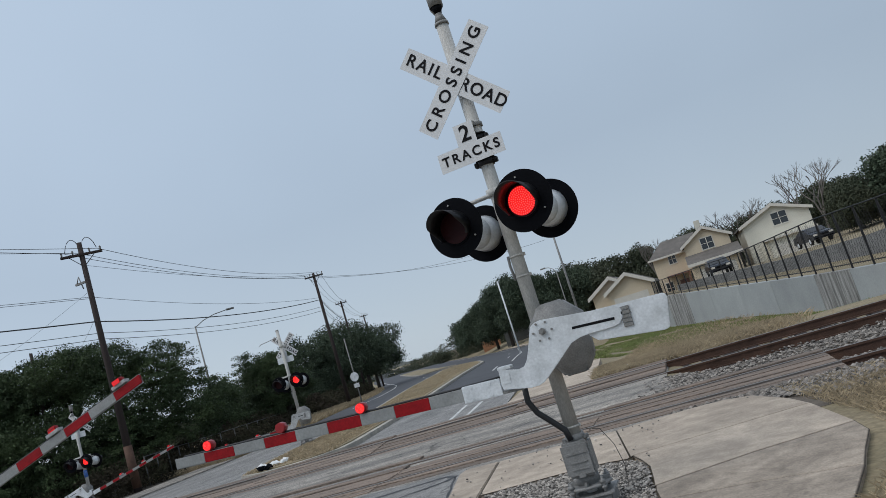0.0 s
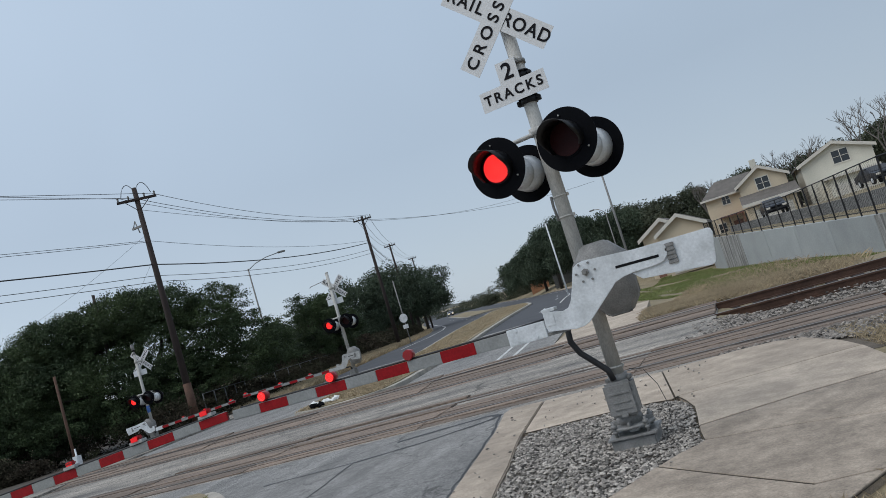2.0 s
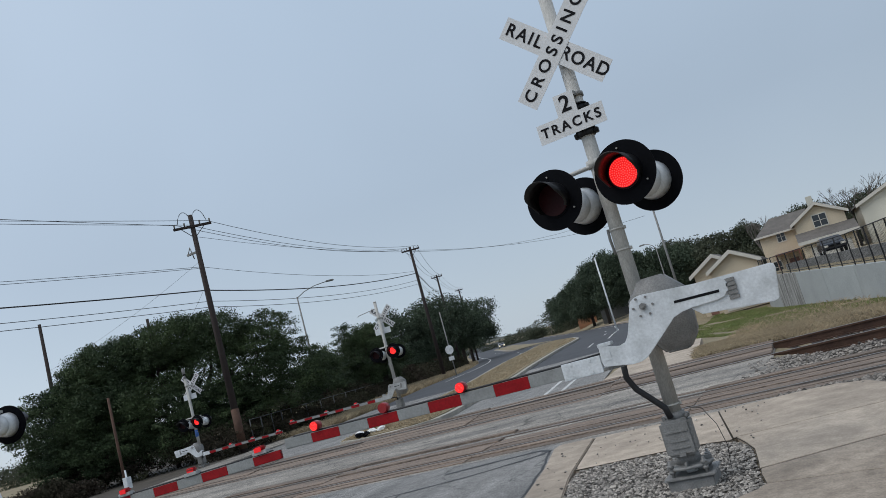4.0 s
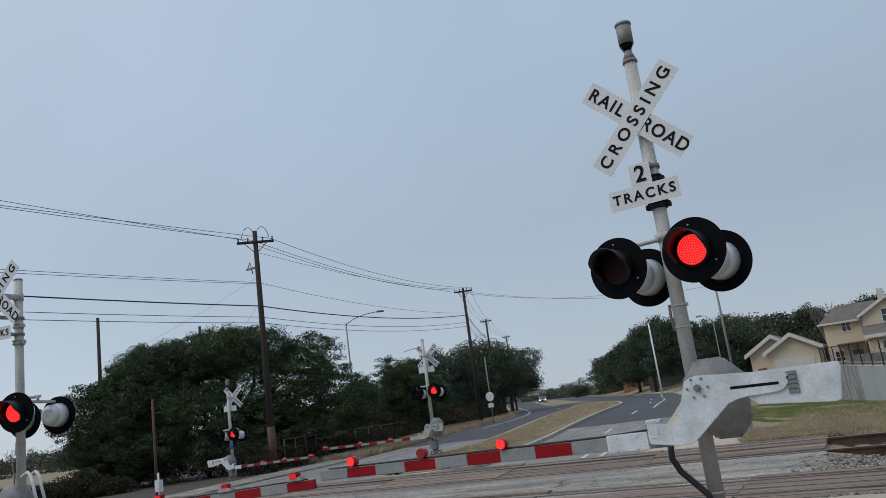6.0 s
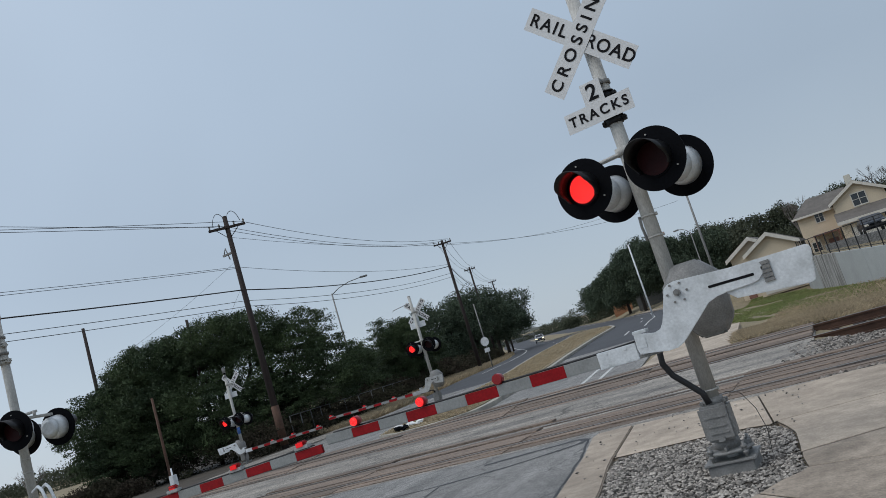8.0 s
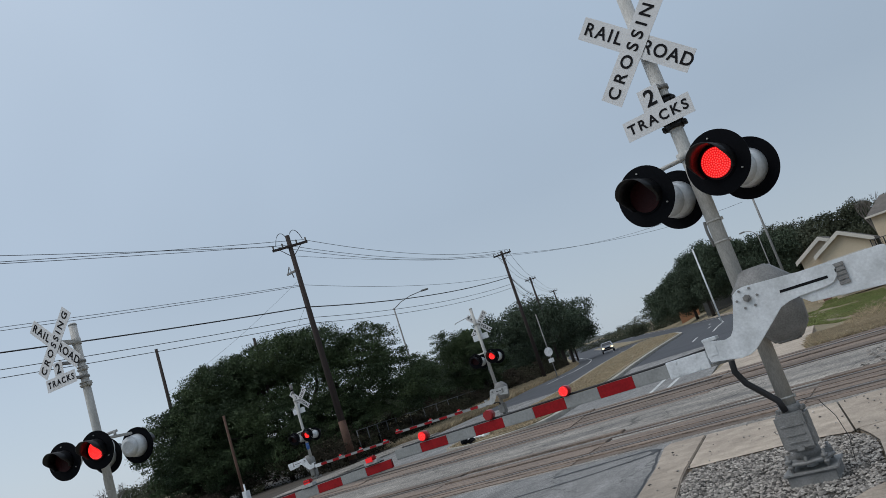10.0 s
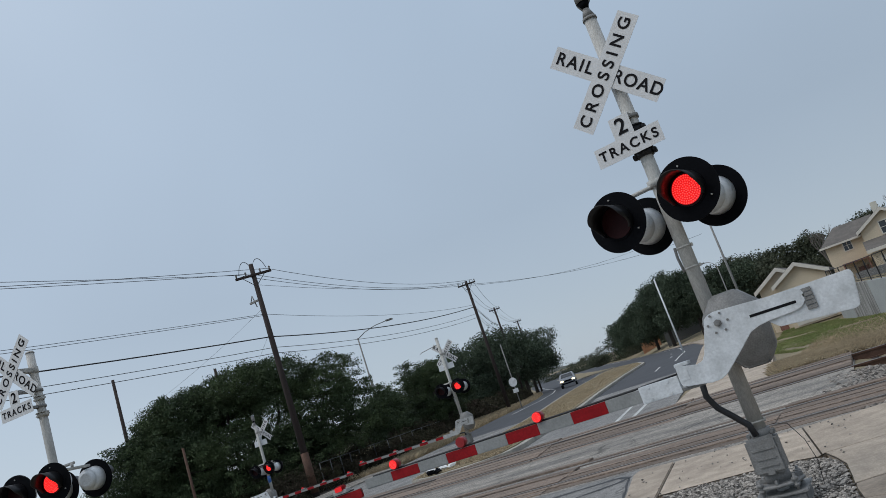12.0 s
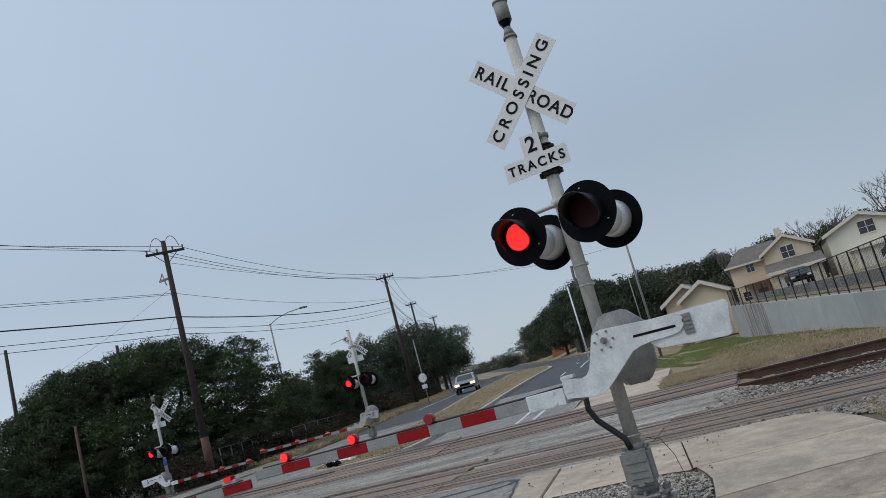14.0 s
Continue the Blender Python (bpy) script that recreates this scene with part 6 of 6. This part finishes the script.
def live_oaks():
    big = empty("tree", pose(-31.2, 26.2, 0))
    tagged(big, "broad dark evergreen live oak with a low dense crown", "tree", "trees")
    lobes = [(-6.6, -5.2, 3.6, 2.6, 2.4, 2.6), (-5.2, -4.2, 5.65, 2.8, 2.4, 1.9), (-3.6, -3.2, 3.4, 2.8, 2.4, 2.9), (-3.2, -2.6, 6.25, 2.6, 2.4, 1.6), (-1.0, -1.6, 4.2, 2.8, 2.4, 3.0), (-0.4, -1.0, 6.75, 2.8, 2.4, 1.5), (1.6, 0.2, 4.2, 2.8, 2.4, 2.8), (1.6, 0.6, 6.65, 2.5, 2.2, 1.5), (3.4, 1.6, 4.4, 2.4, 2.2, 2.4), (4.2, 2.2, 6.05, 1.9, 1.7, 1.2), (5.4, 2.6, 3.4, 2.0, 2.0, 1.9), (-5.8, -5.6, 1.9, 2.2, 2.0, 1.7), (-2.0, -2.8, 2.0, 2.8, 2.0, 1.7), (2.6, 0.0, 2.2, 2.6, 2.0, 1.7), (-5.4, -7.0, 1.9, 2.3, 2.2, 1.9), (-4.2, -5.6, 3.6, 2.4, 2.2, 2.2), (-1.8, -4.2, 3.2, 2.4, 2.2, 2.4), (0.6, -2.4, 2.6, 2.6, 2.2, 2.2), (-2.2, -2.0, 6.4, 2.4, 2.2, 1.5), (-6.0, -4.6, 4.6, 2.6, 2.4, 2.0), (0.6, -0.4, 6.9, 2.2, 2.2, 1.3)]
    lobes = [(x + 1.8, y + 1.5, *q) if x < -5 else (x, y, *q) for x, y, *q in lobes]
    crown("crown", lobes, 470000, 0.052, M["leaf"], big, 5)
    bm = bmesh.new()
    for bx, by in ((-3.5, -2.5), (0.3, 0), (3, 1.6)):
        cyl(bm, (bx, by, -0.3), (bx, by, 2.6), 0.34, 0.24, seg=10)
        limbs(bm, (bx, by, 2.3), [(l[0], l[1], l[2]) for l in lobes if abs(l[0] - bx) < 3.2], 0.16)
    part("trunk", bm, M["bark"], big, "several dark trunks and limbs")
    tree(-30.1, 43.0, 5.6, 6.6, 21, "dark evergreen oak at the roadside", leaves=50000, size=0.052, low=0.05)
    tree(-30.6, 46.5, 5.0, 6.2, 22, "small dark evergreen oak by the road", leaves=36000, size=0.052, low=0.05)
    tree(-31.2, 38.7, 5.6, 5.6, 23, "dark evergreen oak behind the signal", leaves=36000, size=0.055, low=0.05)


live_oaks()
for k, (x, y, w, h, lf, sz, low) in enumerate((
        (-41, 60, 8, 7.0, 22000, .09, .0), (-36.2, 61, 7.5, 8.4, 26000, .09, .05), (-38.6, 72, 8.5, 9.8, 26000, .10, .05), (-40.6, 84, 11, 10.4, 26000, .10, .12), (-44.9, 96, 13, 10.2, 26000, .11, .2), (-48, 64, 9, 6.2, 16000, .11, .0), (-35, 52, 6, 4.6, 16000, .085, .0), (-58, 112, 12, 8, 16000, .14, .0))):
    tree(x, y, w, h, 40 + k, "dark evergreen tree beside the road", "leafmid", leaves=int(lf * 1.25), size=sz, low=low)
for k, (x, y, w, h, lf, sz, low, mt) in enumerate((
        (-39.2, 137, 9.5, 8.6, 30000, .13, .05, "leafmid"), (-32.4, 120, 9.5, 10.2, 44000, .12, .08, "leafmid"), (-26.2, 105.5, 10.5, 11.0, 56000, .11, .10, "leafmid"), (-17.6, 86, 9.5, 9.2, 60000, .095, .14, "leafmid"), (-13.2, 86, 7, 7.8, 34000, .10, .05, "leafmid"), (-50, 166, 11, 8.0, 24000, .17, .0, "leafmid"), (-43.6, 151, 11, 10.0, 28000, .16, .0, "leafmid"), (-10.8, 92, 8, 6.6, 16000, .17, .05, "leaf2"),
        (-62, 176, 6, 2.3, 9000, .13, .0, "leaf2"), (-100, 190, 12, 6, 5000, .4, .0, "leaf2"),
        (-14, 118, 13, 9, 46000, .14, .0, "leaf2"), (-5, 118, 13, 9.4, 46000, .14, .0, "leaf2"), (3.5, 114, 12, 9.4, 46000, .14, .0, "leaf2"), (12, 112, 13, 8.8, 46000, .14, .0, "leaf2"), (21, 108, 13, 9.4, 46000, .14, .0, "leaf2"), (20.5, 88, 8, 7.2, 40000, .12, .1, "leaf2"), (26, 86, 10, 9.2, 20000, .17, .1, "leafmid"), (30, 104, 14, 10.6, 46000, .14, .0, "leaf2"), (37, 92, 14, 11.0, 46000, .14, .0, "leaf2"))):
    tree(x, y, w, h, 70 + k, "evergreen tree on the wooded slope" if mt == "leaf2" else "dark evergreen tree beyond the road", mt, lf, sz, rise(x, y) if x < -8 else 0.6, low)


def bare_tree(x, y, h, seed, base):
    rng = random.Random(seed)
    t = empty("tree", pose(x, y, base))
    tagged(t, "leafless grey winter tree with fine twigs", "tree", "trees")
    bm = bmesh.new()

    def grow(p, d, l, r, k):
        q = p + d * l
        cyl(bm, p, q, r, r * 0.65, seg=5, caps=False)
        if k:
            for _ in range(rng.choice((2, 3, 3))):
                e = (d + Vector((rng.uniform(-.65, .65), rng.uniform(-.65, .65), rng.uniform(-.1, .4)))).normalized()
                grow(q, e, l * rng.uniform(.6, .82), r * 0.62, k - 1)
    grow(Vector((0, 0, -0.3)), Vector((0, 0, 1)), h * 0.28, h * 0.018, 5)
    part("branch_crown", bm, M["twig"], t)


bare_tree(6.9, 80, 9.0, 3, 1.0)
bare_tree(15.5, 92, 11.0, 4, 1.5)
bare_tree(18.5, 96, 12.0, 9, 1.5)
bare_tree(10.0, 90, 9.0, 27, 1.5)
bare_tree(-57.0, 172, 6.5, 21, 1.2)
bare_tree(-54.0, 176, 5.5, 22, 1.2)
bare_tree(-2.6, 100, 9.5, 12, 1.0)
bare_tree(-62.0, 42, 6.5, 13, 0)
bare_tree(-66.0, 46, 6.0, 14, 0)
bare_tree(-58.0, 30, 5.0, 15, 0)


def far_bank(name, label, pts, h, n, size, seed):
    lobes = []
    rng = random.Random(seed)
    for (x0, y0), (x1, y1) in zip(pts, pts[1:]):
        k = max(2, int(math.hypot(x1 - x0, y1 - y0) / (h * 0.9)))
        for i in range(k):
            t = i / k
            lobes.append((x0 + (x1 - x0) * t, y0 + (y1 - y0) * t, h * rng.uniform(0.2, 0.42), h * 0.8, h * 0.8, h * rng.uniform(0.35, 0.6)))
    ob = crown(name, lobes, n, size, M["leaf2"] if "bush" not in name else M["bush"], None, seed)
    tagged(ob, label, "woods", kind="stuff")


far_bank("far_woods", "woods along the horizon with haze in their leaf colour", [(-420, 60), (-330, 140), (-260, 210), (-210, 250), (-180, 270)], 9, 40000, 0.5, 7)
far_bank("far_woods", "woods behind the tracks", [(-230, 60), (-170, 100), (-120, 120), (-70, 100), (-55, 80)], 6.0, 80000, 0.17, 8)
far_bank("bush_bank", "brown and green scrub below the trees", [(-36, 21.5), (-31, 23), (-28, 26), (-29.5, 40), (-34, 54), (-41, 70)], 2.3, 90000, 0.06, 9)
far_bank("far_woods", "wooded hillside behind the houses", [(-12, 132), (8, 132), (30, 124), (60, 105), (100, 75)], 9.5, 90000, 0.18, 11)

far_bank("bush_bank", "brown winter scrub along the tracks", [(-75, 13.5), (-55, 14.5), (-42, 15.6)], 0.7, 60000, 0.045, 15)
far_bank("bush_bank", "brown winter scrub below the big oak", [(-40, 16.4), (-36, 17), (-31, 19)], 1.1, 60000, 0.05, 18)
far_bank("bush_bank", "dark scrub under the roadside trees", [(-31.5, 52), (-34.5, 62), (-38.5, 74), (-44.5, 88)], 2.4, 60000, 0.075, 17)
far_bank("far_woods", "dark woods behind the board fences", [(-52, 172), (-40, 150), (-30, 135), (-20, 122), (-10, 112)], 6.0, 60000, 0.14, 16)
far_bank("far_woods", "low trees, haze in their colour, where the road goes over the hill", [(-150, 230), (-120, 242), (-92, 236), (-66, 200)], 6.5, 50000, 0.16, 19)
far_bank("bush_bank", "dark brush along the chain-link fence", [(-26.4, 22.5), (-26.6, 30), (-28.2, 38), (-30.4, 46)], 1.7, 60000, 0.05, 23)
# distant hills, their haze mixed into the surface colour
bm = bmesh.new()
rows = []
for i in range(40):
    a = radians(-20 + 220 * i / 39)
    r = 900
    hgt = 18 + 10 * math.sin(i * 0.8) + 6 * math.sin(i * 2.1)
    rows.append((bm.verts.new((r * math.cos(a), r * math.sin(a), -2)), bm.verts.new((r * 1.02 * math.cos(a), r * 1.02 * math.sin(a), hgt))))
for p, q in zip(rows, rows[1:]):
    bm.faces.new((p[0], q[0], q[1], p[1]))
tagged(obj("backdrop", bm, M["hill"]), "low wooded hills on the horizon with haze in their colour", "hills", kind="structure")


# ---- vehicles ----
def car(name, m, body, label, lit=False):
    c = empty(name, m)
    tagged(c, label, "car", "cars")
    prof = [(-2.25, .35), (-2.3, .62), (-2.2, .86), (-1.25, .98), (-0.62, 1.42), (0.75, 1.46), (1.55, 1.05), (2.15, .98), (2.25, .6), (2.2, .35)]
    bm = bmesh.new()
    rings = []
    for x, k in ((-0.84, 0.94), (-0.70, 1.0), (0.70, 1.0), (0.84, 0.94)):
        rings.append([bm.verts.new((x * (0.86 if z > 1.1 else 1.0), y, 0.35 + (z - 0.35) * k)) for y, z in prof])
    for a, b in zip(rings, rings[1:]):
        for j in range(len(prof)):
            i = (j + 1) % len(prof)
            bm.faces.new((a[j], a[i], b[i], b[j]))
    bm.faces.new(rings[0]), bm.faces.new(rings[-1][::-1])
    bmesh.ops.recalc_face_normals(bm, faces=bm.faces)
    part("body", bm, body, c, "rounded car body", smooth=False)
    bm = bmesh.new()
    v = [bm.verts.new(p) for p in ((-0.66, -1.22, 1.02), (0.66, -1.22, 1.02), (0.56, -0.70, 1.385), (-0.56, -0.70, 1.385))]
    bm.faces.new(v)
    part("windscreen", bm, M["glass"], c, "dark windscreen")
    for k in (-1, 1):
        bm = bmesh.new()
        v = [bm.verts.new(p) for p in ((k * 0.79, -0.95, 1.06), (k * 0.79, 1.3, 1.08), (k * 0.735, 0.72, 1.38), (k * 0.735, -0.55, 1.37))]
        bm.faces.new(v)
        part("side_window", bm, M["glass"], c)
        for y in (-1.4, 1.35):
            bm = bmesh.new()
            cyl(bm, (k * 0.68, y, 0.32), (k * 0.87, y, 0.32), 0.32, seg=20)
            wh = part("wheel", bm, M["rubber"], c, "black tyre")
            bm = bmesh.new()
            cyl(bm, (k * 0.86, y, 0.32), (k * 0.88, y, 0.32), 0.2, seg=16)
            part("rim", bm, M["alu"], wh)
        bm = bmesh.new()
        box(bm, k * 0.62 - 0.17, k * 0.62 + 0.17, -2.33, -2.22, 0.62, 0.78, bevel=0.02)
        part("headlight", bm, M["headlamp"] if lit else M["trim"], c, "bright headlight" if lit else "headlight")
    bm = bmesh.new()
    box(bm, -0.4, 0.4, -2.33, -2.25, 0.60, 0.76, bevel=0.01)
    box(bm, -0.7, 0.7, -2.34, -2.25, 0.36, 0.48, bevel=0.01)
    part("grille", bm, M["black"], c)
    return c


moving = car("car", pose(-80, 190, 3), M["car_body"], "silver saloon car with lit headlights driving down the road", lit=True)
car("parked_car", pose(3.6, 60.0, 1.62, 0, 0, 4), M["car_dark"], "dark parked car on a driveway")
car("parked_car", pose(11.5, 62.0, 1.72, 0, 0, 12), M["car_dark"], "black parked car on a driveway")

# ---- small things ----
rng = random.Random(8)
for cx, cy, z, n, lab in ((-11.6, 12.75, 0.17, 7, "white plastic litter on the median nose"), (-0.9, 13.2, 0.02, 2, "white paper litter in the grass")):
    for k in range(n):
        bm = bmesh.new()
        bmesh.ops.create_icosphere(bm, subdivisions=2, radius=0.13)
        for v in bm.verts:
            v.co = Vector((v.co.x * rng.uniform(.6, 1.5), v.co.y * rng.uniform(.6, 1.4), v.co.z * rng.uniform(.2, .9)))
        tagged(obj("litter", bm, M["litter"] if k % 3 else M["black"], None, pose(cx + rng.uniform(-.45, .45), cy + rng.uniform(-.35, .35), z + 0.05)), lab, "litter", "litter")

# wooden fence far off
f = empty("wooden_fence", pose(-34.4, 132, 1.30, 0, 0, 0))
tagged(f, "orange-brown board fence under the trees", "fence")
b = bmesh.new()
box(b, -0.07, 0.07, -0.012, 0.012, -0.6, 1.8)
me = bpy.data.meshes.new("board")
b.to_mesh(me)
b.free()
me.materials.append(M["fencewood"])
for i in range(24):
    ob = new("board", me)
    ob.parent, ob.matrix_basis = f, pose(-4 + 0.15 * i, 0, rng.uniform(-.02, .02))
g = empty("grey_fence", pose(-24.6, 112, 1.30, 0, 0, 4))
tagged(g, "weathered grey board fence under the trees", "fence")
me = me.copy()
me.materials.clear()
me.materials.append(M["mesh_grey"])
for i in range(38):
    ob = new("board", me)
    ob.parent, ob.matrix_basis = g, pose(-4 + 0.15 * i, 0, rng.uniform(-.02, .02))
for x0, x1, y0, y1 in ((-400, -27.5, -60, 3.4), (-400, -63, 12.7, 30)):
    bm = slab(bmesh.new(), [(x0, y0), (x1, y0), (x1, y1), (x0, y1)], -0.2, -0.012)
    tagged(obj("scrub_ground", bm, M["scrub"]), "dark brown scrubby ground beside the tracks", "ground", kind="structure")
ys = [12.8, 16, 20, 25, 30, 38, 46, 54, 62, 70]
bm = ribbon(bmesh.new(), [(along(LEFT_EDGE, y) - 40, y) for y in ys], [(along(LEFT_EDGE, y) - 2.9, y) for y in ys], 0.2, lambda x, y: rise(x, y) - 0.004)
tagged(obj("scrub_ground", bm, M["scrub"]), "dark brown ground under the oaks", "ground", kind="structure")
# chain-link fence by the far signals
cf = empty("chain_fence", pose(0, 0, 0))
tagged(cf, "low grey chain-link fence before the trees", "fence")
pts = [Vector(p) for p in ((-26.0, 24.5, 0), (-26.4, 28.5, 0), (-27.6, 36, 0), (-29.6, 44, 0))]
for a, bb in zip(pts, pts[1:]):
    n = 4
    for i in range(n):
        q = a.lerp(bb, i / n)
        bm = bmesh.new()
        cyl(bm, q, q + Vector((0, 0, 1.5)), 0.03, seg=6)
        part("post", bm, M["mesh_grey"], cf)
bm = bmesh.new()
tube(bm, [p + Vector((0, 0, 1.48)) for p in pts], 0.022, 5)
part("fence_rail", bm, M["mesh_grey"], cf)


# ---- what moves ----
def motions():
    drop = lambda a: pose(0.105, -0.40, 1.63, 0, a, 0)
    walk(arm_a, [(0.0, drop(2.6)), (0.5, drop(2.0)), (1.0, drop(1.4)), (1.5, drop(0.8)), (2.0, drop(0.3)), (2.5, drop(0.0)), (14.0, drop(-0.4))])
    turn = lambda a: pose(0.0, -0.38, 1.17, 0, -a, 0)
    walk(arm_b, [(0.0, turn(14.9)), (0.5, turn(11.9)), (1.0, turn(9.0)), (1.5, turn(6.2)), (2.0, turn(3.7)), (2.4, turn(2.4)), (14.0, turn(2.4))])
    swing = lambda a: pose(0.0, -0.40, 1.05, 0, -a, 0)
    walk(arm_c, [(0.0, swing(11.1)), (0.5, swing(9.0)), (1.0, swing(6.9)), (1.5, swing(4.6)), (2.0, swing(2.6)), (2.4, swing(0.8)), (14.0, swing(0.8))])
    path = [(0.0, -104, 240), (3.0, -85, 206), (5.0, -70.5, 172), (6.5, -61.0, 148), (7.0, -57.9, 140.5), (9.5, -41.4, 101), (10.5, -35.8, 87), (11.0, -33.2, 80.3), (12.5, -27.6, 65), (13.0, -25.6, 59.8), (14.0, -22.4, 50)]
    rows = []
    for k, (t, x, y) in enumerate(path):
        a, b = path[max(0, k - 1)], path[min(len(path) - 1, k + 1)]
        yaw = math.degrees(math.atan2(b[1] - a[1], -(b[2] - a[2])))
        rows.append((t, pose(x, y, rise(along(LEFT_EDGE, y), y) + 0.01, 0, 0, yaw)))
    walk(moving, rows)
    for ob, rws in KEYED:
        walk(ob, rws)


motions()
